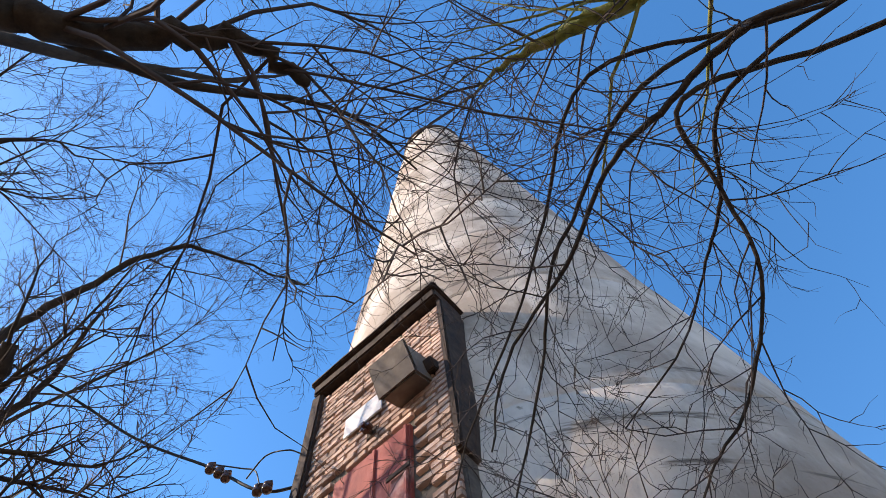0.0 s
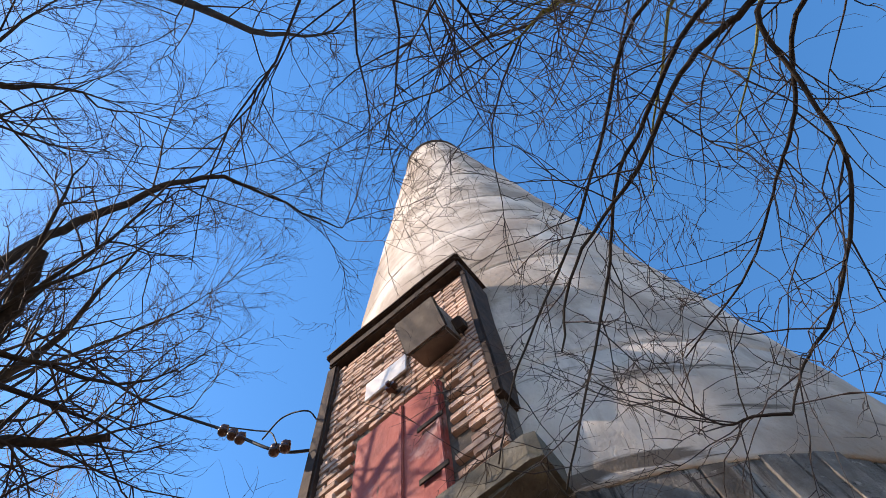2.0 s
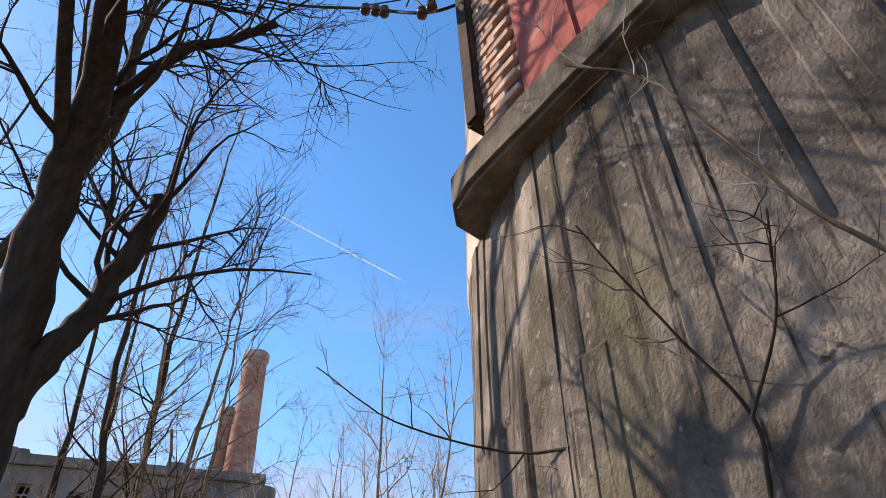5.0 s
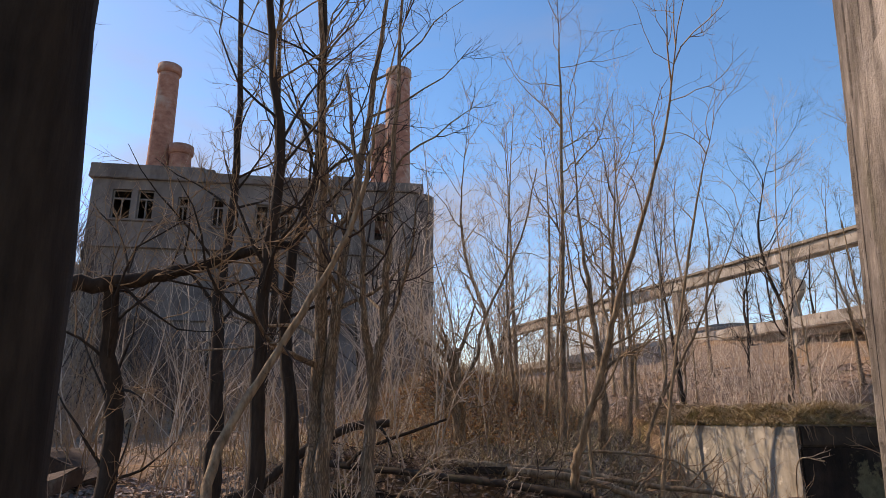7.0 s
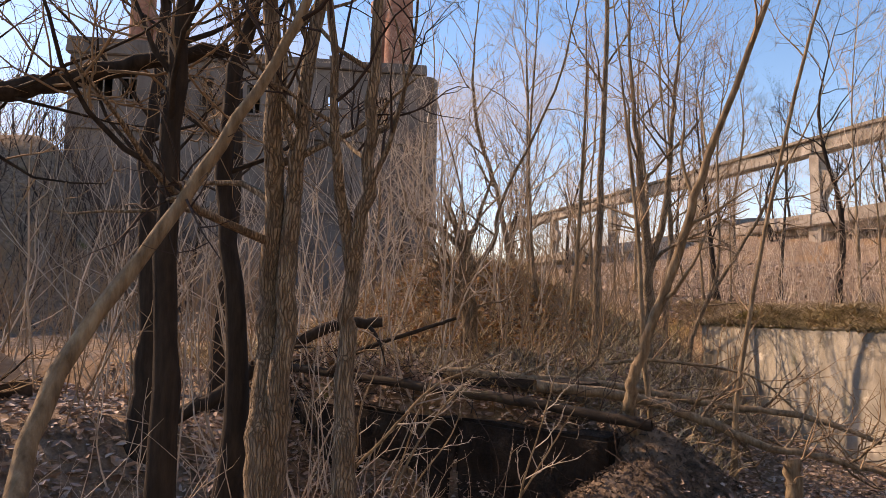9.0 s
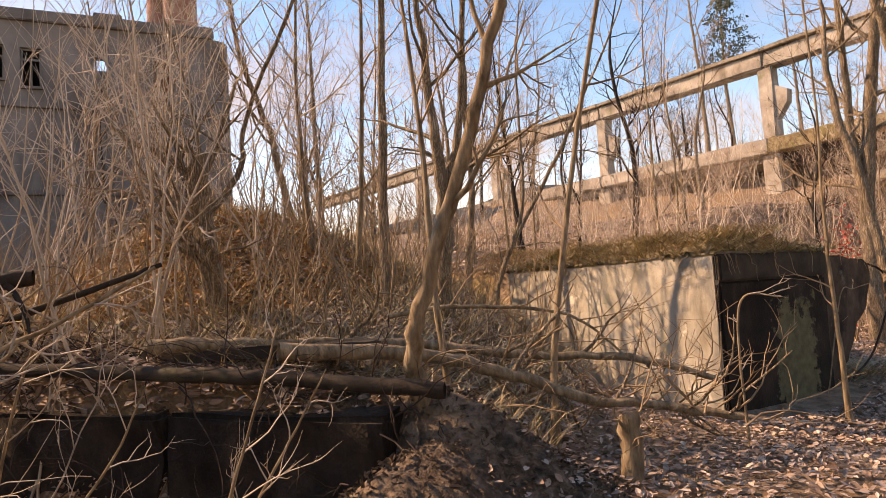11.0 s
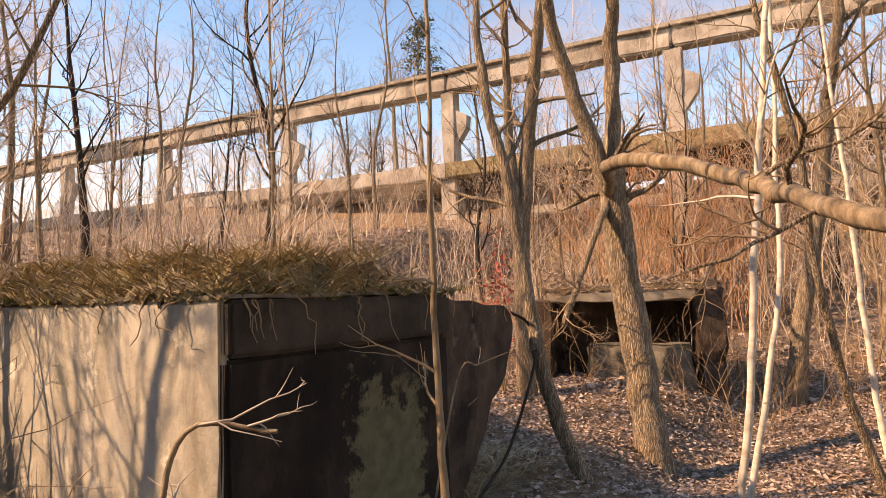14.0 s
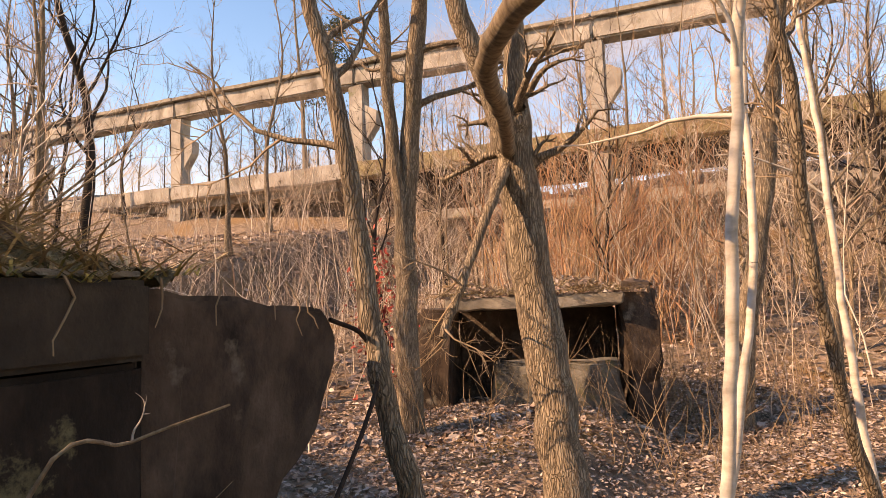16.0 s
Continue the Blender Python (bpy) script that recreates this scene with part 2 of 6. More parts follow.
M_BLOCK = surface("pale_rendered_concrete", [(0.26, 0.24, 0.195), (0.38, 0.355, 0.295), (0.48, 0.45, 0.38)], 2.6, (1, 1, 0.8), 0.92, 0.6, 40,
                  stains=[((0.22, 0.185, 0.135), 1.7, (2.2, 2.2, 0.3), 0.57, 0.74), ((0.3, 0.3, 0.17), 2.2, (1, 1, 0.6), 0.62, 0.8), ((0.13, 0.11, 0.08), 7.0, (1.6, 1.6, 0.5), 0.66, 0.72), ((0.68, 0.64, 0.54), 4.0, (1, 1, 1), 0.6, 0.68)], dist=0.012)
# Near-black base puts shade into the block's lintel and the pit's hollow.
M_DARKCON = surface("near_black_concrete", [(0.018, 0.014, 0.011), (0.042, 0.033, 0.025), (0.075, 0.06, 0.045)], 2.4, (1, 1, 0.8), 0.9, 0.6, 40,
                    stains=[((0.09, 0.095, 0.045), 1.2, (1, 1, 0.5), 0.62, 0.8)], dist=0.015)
# Near-black colour stands for the shade on the pit wall under the bank.
M_PIT = surface("pit_shade_concrete", [(0.014, 0.01, 0.008), (0.03, 0.023, 0.018), (0.055, 0.041, 0.031)], 4.0, (1, 1, 0.7), 0.88, 0.9, 30, dist=0.04,
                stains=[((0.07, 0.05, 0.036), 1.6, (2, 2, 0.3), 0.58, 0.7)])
M_BRIDGE = surface("bleached_concrete", [(0.25, 0.218, 0.182), (0.36, 0.327, 0.28), (0.46, 0.425, 0.372)], 1.4, (1, 1, 1), 0.93, 0.6, 12,
                   stains=[((0.15, 0.125, 0.1), 0.9, (1, 1, 0.4), 0.53, 0.68), ((0.09, 0.075, 0.06), 3.0, (1, 1, 0.5), 0.6, 0.68), ((0.2, 0.2, 0.12), 1.7, (1, 1, 1), 0.6, 0.72)], dist=0.03)
M_BRICK = surface("red_brown_brick", [(0.26, 0.15, 0.11), (0.46, 0.3, 0.23), (0.58, 0.43, 0.345)], 7, (1, 1, 1), 0.92, 0.6, 70, vary=0.38,
                  stains=[((0.45, 0.36, 0.29), 5.0, (1, 1, 1), 0.6, 0.75)])
M_MORTAR = surface("dark_mortar", [(0.07, 0.055, 0.045), (0.14, 0.115, 0.095)], 12, bump=0.6)
M_DOOR = surface("peeling_red_paint", [(0.2, 0.035, 0.03), (0.33, 0.075, 0.06), (0.38, 0.12, 0.1)], 4, (1, 1, 0.6), 0.75, 0.5, 40,
                 stains=[((0.52, 0.28, 0.24), 2.4, (1, 1, 1), 0.58, 0.7), ((0.09, 0.04, 0.03), 5.0, (2, 2, 0.4), 0.6, 0.68)])
M_STEEL = surface("dark_rusty_steel", [(0.022, 0.015, 0.012), (0.045, 0.028, 0.02), (0.075, 0.045, 0.03)], 9, rough=0.85, bump=0.3)
M_LAMPBOX = surface("weathered_sheet_metal", [(0.11, 0.085, 0.07), (0.2, 0.16, 0.13)], 5, rough=0.7, bump=0.2, stains=[((0.3, 0.25, 0.2), 3, (1, 1, 1), 0.6, 0.7)])
M_SIGN = surface("faded_white_enamel", [(0.62, 0.58, 0.55), (0.75, 0.72, 0.68)], 9, rough=0.45, bump=0.1, stains=[((0.35, 0.22, 0.16), 8, (1, 1, 1), 0.66, 0.72)])
M_WIRE = surface("black_cable", [(0.015, 0.015, 0.016), (0.03, 0.03, 0.032)], 20, rough=0.6, bump=0.1)
M_PORC = surface("brown_porcelain", [(0.05, 0.025, 0.018), (0.09, 0.045, 0.03)], 20, rough=0.25, bump=0.05)


def furrowed(name, crack, stops, moss=None, scale=(56, 56, 4.2)):
    """Bark of long ridges with dark cracks between them."""
    m = surface(name, stops, 9, (2.2, 2.2, 0.5), 0.95, 0.5, 60, stains=[moss] if moss else ())
    ln, nodes = m.node_tree.links.new, m.node_tree.nodes
    bsdf = nodes["Principled BSDF"]
    co, wob = nd(m, "ShaderNodeTexCoord"), nd(m, "ShaderNodeTexNoise", Scale=5.0, Detail=4.0)
    ln(co.outputs["Object"], wob.inputs["Vector"])
    mul, add, mp = nd(m, "ShaderNodeVectorMath"), nd(m, "ShaderNodeVectorMath"), nd(m, "ShaderNodeMapping")
    mul.operation, add.operation = "SCALE", "ADD"
    mul.inputs["Scale"].default_value = 0.09
    ln(wob.outputs["Color"], mul.inputs[0])
    ln(co.outputs["Object"], add.inputs[0])
    ln(mul.outputs[0], add.inputs[1])
    mp.inputs["Scale"].default_value = scale
    ln(add.outputs[0], mp.inputs["Vector"])
    vo, ridge = nd(m, "ShaderNodeTexVoronoi", Scale=1.0), nd(m, "ShaderNodeMapRange")
    vo.feature = "DISTANCE_TO_EDGE"
    ridge.inputs["From Min"].default_value, ridge.inputs["From Max"].default_value = -0.07, 0.2
    ln(mp.outputs[0], vo.inputs["Vector"])
    ln(vo.outputs["Distance"], ridge.inputs["Value"])
    mix = nd(m, "ShaderNodeMixRGB")
    mix.inputs[1].default_value = (*crack, 1)
    ln(ridge.outputs[0], mix.inputs[0])
    ln(bsdf.inputs["Base Color"].links[0].from_socket, mix.inputs[2])
    ln(mix.outputs[0], bsdf.inputs["Base Color"])
    fine, bp = bsdf.inputs["Normal"].links[0].from_socket, nd(m, "ShaderNodeBump", Strength=1.0, Distance=0.014)
    ln(ridge.outputs[0], bp.inputs["Height"])
    ln(fine, bp.inputs["Normal"])
    ln(bp.outputs[0], bsdf.inputs["Normal"])
    return m


M_BARK = furrowed("furrowed_bark", (0.09, 0.064, 0.044), [(0.2, 0.15, 0.105), (0.33, 0.255, 0.18), (0.47, 0.38, 0.275)], ((0.14, 0.14, 0.06), 2.0, (1, 1, 0.6), 0.62, 0.8))
M_BARK_DARK = surface("dark_bark", [(0.022, 0.017, 0.014), (0.036, 0.028, 0.022), (0.055, 0.043, 0.033)], 12, (2, 2, 0.4), 0.95, 0.6, 24, bump_stretch=(2.4, 2.4, 0.3), dist=0.012)
M_BARK_MOSS = surface("mossy_bark", [(0.1, 0.105, 0.025), (0.2, 0.2, 0.05), (0.27, 0.24, 0.1)], 9, (1.4, 1.4, 0.6), 0.95, 0.8, 40, dist=0.02)
M_BARK_PALE = surface("pale_smooth_bark", [(0.12, 0.085, 0.052), (0.25, 0.185, 0.12), (0.38, 0.3, 0.2)], 12, (1.8, 1.8, 0.45), 0.9, 0.8, 26, dist=0.02)
M_BIRCH = surface("white_birch_bark", [(0.42, 0.36, 0.28), (0.62, 0.56, 0.47), (0.72, 0.67, 0.58)], 6, (1, 1, 2.0), 0.8, 0.4, 30, stains=[((0.05, 0.04, 0.035), 7, (0.7, 0.7, 3.2), 0.66, 0.71)])
M_TWIG_DARK = surface("dark_twigs", [(0.035, 0.026, 0.024), (0.075, 0.055, 0.048)], 6, bump=0.1)
M_TWIG = surface("brown_twigs", [(0.2, 0.135, 0.085), (0.38, 0.275, 0.18)], 3, bump=0.1)
M_TWIG_PALE = surface("pale_dry_twigs", [(0.36, 0.3, 0.24), (0.6, 0.52, 0.43)], 3, bump=0.1)
M_TWIG_RED = surface("reddish_scrub_stems", [(0.27, 0.125, 0.07), (0.42, 0.23, 0.14), (0.48, 0.33, 0.19)], 1.2, bump=0.1)
M_SOIL = surface("leaf_mould_soil", [(0.12, 0.086, 0.064), (0.25, 0.182, 0.132), (0.38, 0.29, 0.215)], 7.0, rough=0.97, bump=1.0, grain=32, dist=0.05,
                 stains=[((0.3, 0.18, 0.09), 0.5, (1, 1, 1), 0.5, 0.66), ((0.1, 0.1, 0.03), 0.9, (1, 1, 1), 0.62, 0.75)])


def island(name, cols, rough=0.85, translucent=0.0):
    """A leaf material whose tone changes from piece to piece."""
    m = bpy.data.materials.new(name)
    m.use_nodes = True
    b = m.node_tree.nodes["Principled BSDF"]
    g, r = nd(m, "ShaderNodeNewGeometry"), nd(m, "ShaderNodeValToRGB")
    fill_ramp(r.color_ramp, cols, 0.0, 1.0)
    m.node_tree.links.new(g.outputs["Random Per Island"], r.inputs[0])
    m.node_tree.links.new(r.outputs[0], b.inputs["Base Color"])
    b.inputs["Roughness"].default_value = rough
    return m


M_LEAF = island("dry_fallen_leaves", [(0.16, 0.108, 0.086), (0.29, 0.205, 0.162), (0.41, 0.31, 0.25), (0.56, 0.465, 0.395)])
M_THICKET = island("mixed_thicket_stems", [(0.22, 0.15, 0.115), (0.42, 0.31, 0.235), (0.58, 0.465, 0.36), (0.74, 0.65, 0.54)])
M_GRASS = island("dead_grass", [(0.22, 0.155, 0.085), (0.42, 0.32, 0.18), (0.6, 0.5, 0.31)])
M_MOSS = island("moss_and_grass", [(0.12, 0.11, 0.03), (0.23, 0.2, 0.055), (0.36, 0.29, 0.11)])
M_RUST = island("rust_coloured_leaves", [(0.24, 0.11, 0.045), (0.42, 0.21, 0.085), (0.55, 0.32, 0.15)])
# Earthy brown, dark enough to serve as shade inside the culvert too.
M_EARTHCON = surface("earth_shade_concrete", [(0.045, 0.03, 0.022), (0.085, 0.06, 0.045), (0.15, 0.11, 0.085)], 3.0, (1, 1, 0.8), 0.93, 0.7, 40, dist=0.02,
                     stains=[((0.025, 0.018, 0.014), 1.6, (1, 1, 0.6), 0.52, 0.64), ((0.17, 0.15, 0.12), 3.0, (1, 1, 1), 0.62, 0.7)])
# Dark soil, with the shade lying on the heap mixed into its colour.
M_SPOIL = surface("shade_darkened_soil", [(0.055, 0.041, 0.031), (0.14, 0.103, 0.078), (0.28, 0.21, 0.16)], 14.0, rough=0.97, bump=1.0, grain=40, dist=0.05)


def shaded_end(name):
    """Concrete end wall blackened to stand for shade, with one pale algae patch running down it."""
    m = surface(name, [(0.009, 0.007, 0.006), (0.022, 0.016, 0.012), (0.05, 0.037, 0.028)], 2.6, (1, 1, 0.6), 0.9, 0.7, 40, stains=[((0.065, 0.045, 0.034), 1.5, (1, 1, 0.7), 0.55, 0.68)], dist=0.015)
    ln, bsdf = m.node_tree.links.new, m.node_tree.nodes["Principled BSDF"]
    co, sx, nz = nd(m, "ShaderNodeTexCoord"), nd(m, "ShaderNodeSeparateXYZ"), nd(m, "ShaderNodeTexNoise", Scale=6.5, Detail=9.0, Roughness=0.7)
    ln(co.outputs["Object"], sx.inputs[0])
    ln(co.outputs["Object"], nz.inputs["Vector"])

    def node(op, a, b):
        n = nd(m, "ShaderNodeMath")
        n.operation = op
        for k, v in ((0, a), (1, b)):
            if isinstance(v, float):
                n.inputs[k].default_value = v
            else:
                ln(v, n.inputs[k])
        return n.outputs[0]

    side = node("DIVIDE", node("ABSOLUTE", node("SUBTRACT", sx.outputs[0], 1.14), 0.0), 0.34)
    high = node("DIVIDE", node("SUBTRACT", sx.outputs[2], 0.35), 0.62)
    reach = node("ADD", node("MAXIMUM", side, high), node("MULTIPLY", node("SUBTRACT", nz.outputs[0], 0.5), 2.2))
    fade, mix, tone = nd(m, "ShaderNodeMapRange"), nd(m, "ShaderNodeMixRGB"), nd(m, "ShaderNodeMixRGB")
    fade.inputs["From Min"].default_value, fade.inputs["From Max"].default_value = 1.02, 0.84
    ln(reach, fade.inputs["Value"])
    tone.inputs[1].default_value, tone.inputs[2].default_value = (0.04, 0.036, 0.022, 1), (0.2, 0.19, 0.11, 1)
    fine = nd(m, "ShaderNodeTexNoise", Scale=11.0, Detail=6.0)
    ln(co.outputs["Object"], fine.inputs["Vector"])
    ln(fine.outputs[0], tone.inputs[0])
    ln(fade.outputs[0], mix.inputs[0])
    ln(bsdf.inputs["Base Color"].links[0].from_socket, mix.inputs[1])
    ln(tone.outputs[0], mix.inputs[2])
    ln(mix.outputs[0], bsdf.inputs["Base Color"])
    return m


M_ENDSHADE = shaded_end("shade_dark_end_wall_with_algae")
M_DUFF = surface("matted_moss_and_straw", [(0.13, 0.095, 0.055), (0.28, 0.215, 0.12), (0.43, 0.35, 0.2)], 9.0, rough=0.97, bump=1.0, grain=45, dist=0.06,
                 stains=[((0.2, 0.2, 0.06), 1.6, (1, 1, 1), 0.58, 0.72), ((0.2, 0.105, 0.06), 2.4, (1, 1, 1), 0.58, 0.7)])
M_PINE = island("blue_green_needles", [(0.03, 0.05, 0.035), (0.055, 0.085, 0.06), (0.09, 0.12, 0.085)])
M_REDLEAF = island("red_leaves", [(0.25, 0.03, 0.025), (0.42, 0.07, 0.05), (0.5, 0.16, 0.12)])
M_FACADE = surface("soot_dark_render", [(0.085, 0.074, 0.068), (0.155, 0.136, 0.124), (0.225, 0.198, 0.18)], 0.35, (1, 1, 0.6), 0.93, 0.5, 4, dist=0.05,
                   stains=[((0.06, 0.05, 0.047), 0.5, (1, 1, 0.25), 0.55, 0.72), ((0.17, 0.12, 0.1), 0.6, (1, 1, 1), 0.62, 0.74)])
M_ROOF = surface("tarred_roof", [(0.07, 0.065, 0.06), (0.12, 0.11, 0.1)], 1)
M_STACKBRICK = surface("red_stack_brick", [(0.2, 0.09, 0.065), (0.31, 0.15, 0.11), (0.38, 0.22, 0.17)], 1.2, (1, 1, 1.5), 0.93, 0.5, 6, dist=0.03, stains=[((0.36, 0.3, 0.26), 0.25, (1, 1, 1), 0.52, 0.62)])
M_VOID = surface("unlit_room", [(0.03, 0.028, 0.027), (0.05, 0.047, 0.045)], 1)
M_FRAME = surface("grey_window_frame", [(0.12, 0.11, 0.1), (0.2, 0.19, 0.17)], 3)
M_CONTRAIL_GLOW = surface("vapour", [(0.8, 0.8, 0.8), (0.85, 0.85, 0.85)], 0.01, bump=0.0)
# Emission added to the trail, in place of sunlight on the vapour.
M_CONTRAIL_GLOW.node_tree.nodes["Principled BSDF"].inputs["Emission Color"].default_value = (0.75, 0.85, 1, 1)
M_CONTRAIL_GLOW.node_tree.nodes["Principled BSDF"].inputs["Emission Strength"].default_value = 0.3


# ---- the ground ----
CORNER, ALONG, INTO = np.array((4.4, 5.95)), np.array((-0.713, 0.701)), np.array((0.701, 0.713))


def step(x, a, b):
    s = np.clip((x - a) / (b - a), 0, 1)
    return s * s * (3 - 2 * s)


def spoil(x, y):
    """Shape of the dark heap at the end of the pit."""
    u, v = (x - 2.4) * 0.8 + (y - 2.5) * 0.6, (y - 2.5) * 0.8 - (x - 2.4) * 0.6
    return np.exp(-(u / 0.85) ** 2 - (v / 0.45) ** 2)


def ground_z(x, y):
    """Height of the ground: the path, the bank over the pit wall, the earth behind the block, the hollow and the rise to the viaduct."""
    x, y = np.asarray(x, float), np.asarray(y, float)
    dx, dy = x - CORNER[0], y - CORNER[1]
    a, b = dx * ALONG[0] + dy * ALONG[1], dx * INTO[0] + dy * INTO[1]
    z = 0.05 * np.sin(x * 1.3 + 0.7 * y) + 0.04 * np.sin(y * 1.9 - x)
    bank = step(y, 2.62 + 0.18 * np.clip(-x, 0, 3), 2.95 + 0.18 * np.clip(-x, 0, 3)) * step(x, 3.6, 1.4)
    bank = np.maximum(bank, step(x, -0.4, -1.8) * step(y, -3.0, 0.5) * 0.9)
    z = z + 0.82 * bank * (1 - step(a, 0.0, 0.3) * step(b, -0.5, 0.2))
    z = z + 1.6 * np.exp(-(((x + 1.3) / 2.4) ** 2 + ((y - 7.0) / 2.4) ** 2))
    z = z - 0.35 * step(y, 1.2, 2.3) * step(y, 2.9, 2.6) * step(x, 2.9, 1.6)
    edge = 0.14 + 1.3 * np.clip(b - 1.5, 0, 6)
    back = step(b, 0.3, 0.42) * step(a, edge, edge + 0.13 + 0.5 * np.clip(b - 1.5, 0, 2))
    z = np.where(back > 0, np.maximum(z, back * (1.5 + 0.22 * step(b, 0.4, 1.5) + 0.06 * np.sin(3 * x) * np.sin(2.3 * y))), z)
    low = np.exp(-(((x - 9.0) / 4.2) ** 2 + ((y - 10.2) / 3.4) ** 2)) * step(-a, -0.3, 0.8)
    z = z - 0.62 * low
    z = z + 0.4 * np.exp(-(((x - 7.3) / 1.0) ** 2 + ((y - 4.4) / 0.9) ** 2))
    vb = (x - 9.9) * 0.622 + (y - 28) * 0.783
    rise = step(y + 0.35 * x, 16.5, 27) * (1 - 0.75 * step(y, 45, 120))
    z = z + 3.6 * step(y + 0.5 * x, 29, 41) * step(x, -16, -2) * (1 - 0.6 * step(y, 60, 160))
    z = z + 5.4 * step(vb, -1, 7) * step(x, 8, 17) * (1 - step(y + 0.5 * x, 29, 41)) * (1 - 0.6 * step(x, 40, 90))
    z = z + 0.58 * spoil(x, y)
    z = z + 7.5 * step(x, -15, -25) * step(y + 0.97 + 0.529 * x, 5.5, -1.0)
    z = z + 1.9 * rise + 0.5 * step(y, 8, 13) * step(x, 4, -2)
    return z


def ground_mesh():
    n, k, c = 150, 0.040, 1.95
    s = c * np.sinh(np.arange(-n, n + 1) * k) * 1.0
    gx, gy = np.meshgrid(3.2 + s, 4.2 + s, indexing="xy")
    near = np.exp(-((gx - 4) ** 2 + (gy - 4) ** 2) / 500)
    rough = np.array([[noise.noise(Vector((x * 1.7, y * 1.7, 0))) * 0.05 + noise.noise(Vector((x * 5, y * 5, 3))) * 0.02 if abs(x) < 40 and abs(y) < 50 else 0 for x, y in zip(rx, ry)] for rx, ry in zip(gx, gy)])
    gz = ground_z(gx, gy) + rough * near
    v = np.stack([gx, gy, gz], -1).reshape(-1, 3)
    w = 2 * n + 1
    i, j = np.meshgrid(np.arange(w - 1), np.arange(w - 1), indexing="ij")
    q = (i * w + j).ravel()
    return quads("ground", v, np.stack([q, q + 1, q + w + 1, q + w], -1), M_SOIL, True)


tagged(new("ground", ground_mesh()), "brown woodland soil under dry fallen leaves", "ground", kind="structure")


def gz1(x, y):
    return float(ground_z(x, y))

# ---- the chimney stack ----
STACK = (8.2, -1.0)


def stack_r(z):
    return 3.15 - 0.0486 * z


def build_stack():
    rng = np.random.default_rng(3)
    ob = empty("chimney_stack", (*STACK, 0))
    # board-marked foot: each board proud or shy of the next, with an open seam between
    boards = 128
    offs = rng.normal(0, 0.007, (3, boards))
    zs = [-0.5, 0.6, 1.42, 1.45, 2.2, 2.83, 2.86, 3.5, 4.22]
    ang, kind = [], []
    for b in range(boards):
        w = 2 * math.pi / boards
        a0 = b * w + rng.normal(0, 0.004)
        for f, k in ((0.0, -1 - b), (0.045, b), (0.5, b), (0.955, b)):
            ang.append(a0 + f * w)
            kind.append(k)
    v = []
    for zi, z in enumerate(zs):
        lift = 0 if z < 1.44 else 1 if z < 2.85 else 2
        for a, k in zip(ang, kind):
            r = stack_r(z) + (-0.015 * min(1.0, abs(offs[lift, -1 - k]) / 0.007) if k < 0 else offs[lift, k]) + 0.012 * noise.noise(Vector((a * 9, z * 1.5, 1)))
            v.append((r * math.cos(a), r * math.sin(a), z))
    n = len(ang)
    f = [(i * n + j, i * n + (j + 1) % n, (i + 1) * n + (j + 1) % n, (i + 1) * n + j) for i in range(len(zs) - 1) for j in range(n)]
    part("shaft_foot", mesh_of("shaft_foot", v, f, M_SHAFT_LOW), None, ob, "grey board-marked concrete foot")
    # plastered shaft, its lower rim a little proud, with faint lift joints
    rings = [(stack_r(4.2) - 0.03, 4.205), (stack_r(4.2) + 0.006, 4.2), (stack_r(4.25) + 0.01, 4.25)]
    z = 4.3
    while z < 34.6:
        rings.append((stack_r(z) + 0.022, z))
        z += 0.45
        if int(z / 0.45) % 6 == 0:
            rings += [(stack_r(z) + 0.022, z), (stack_r(z) + 0.008, z + 0.02), (stack_r(z) + 0.008, z + 0.05), (stack_r(z) + 0.021, z + 0.07)]
            z += 0.12
    bm = lathe_bm(rings, 112, False)
    for q in bm.verts:
        out = Vector((q.co.x, q.co.y, 0)).normalized()
        q.co += out * min(1.0, 0.1 + max(0.0, q.co.z - 4.25)) * (0.04 * noise.noise(q.co * 0.55) + 0.02 * noise.noise(q.co * 2.4))
    part("shaft", bm, M_SHAFT_UP, ob, "pale stained plastered shaft")
    part("rim", lathe_bm([(1.46, 34.4), (1.56, 34.5), (1.57, 34.85), (1.5, 34.95), (1.2, 34.95), (1.15, 34.5)], 48, False), M_STEEL, ob, "dark iron rim at the top")
    return ob


stack = tagged(build_stack(), "tall tapering concrete chimney with a board-marked foot", "chimney")

# the bricked-up doorway high on the stack: x along the wall, y into it
PORTAL = (6.23 - STACK[0], -3.21 - STACK[1], 0)


def in_portal(ob):
    ob.matrix_parent_inverse = Matrix.Identity(4)
    ob.matrix_basis = pose(*PORTAL, 0, 0, -37.0)
    return ob


def portal_world(u, y, z):
    a = radians(-37)
    return Vector((6.23 + u * math.cos(a) - y * math.sin(a), -3.21 + u * math.sin(a) + y * math.cos(a), z))


wall = in_portal(part("doorway_wall", block_bm((-0.5, 0.012, 4.3), (1.12, 0.7, 7.78), 0.01), M_MORTAR, stack, "brick infill of the raised doorway"))
in_portal(part("lintel", block_bm((-0.54, -0.11, 7.62), (1.14, 0.6, 7.8), 0.02, 0.012, 3, 4), M_STEEL, stack, "dark rust-stained lintel beam"))
in_portal(part("lintel_cap", block_bm((-0.57, -0.15, 7.803), (1.17, 0.55, 7.86), 0.015, 0.01, 3, 9), M_STEEL, stack))
in_portal(part("post", block_bm((-0.58, -0.08, 4.75), (-0.44, 0.5, 7.62), 0.02, 0.01, 4, 1), M_STEEL, stack, "dark steel door post"))
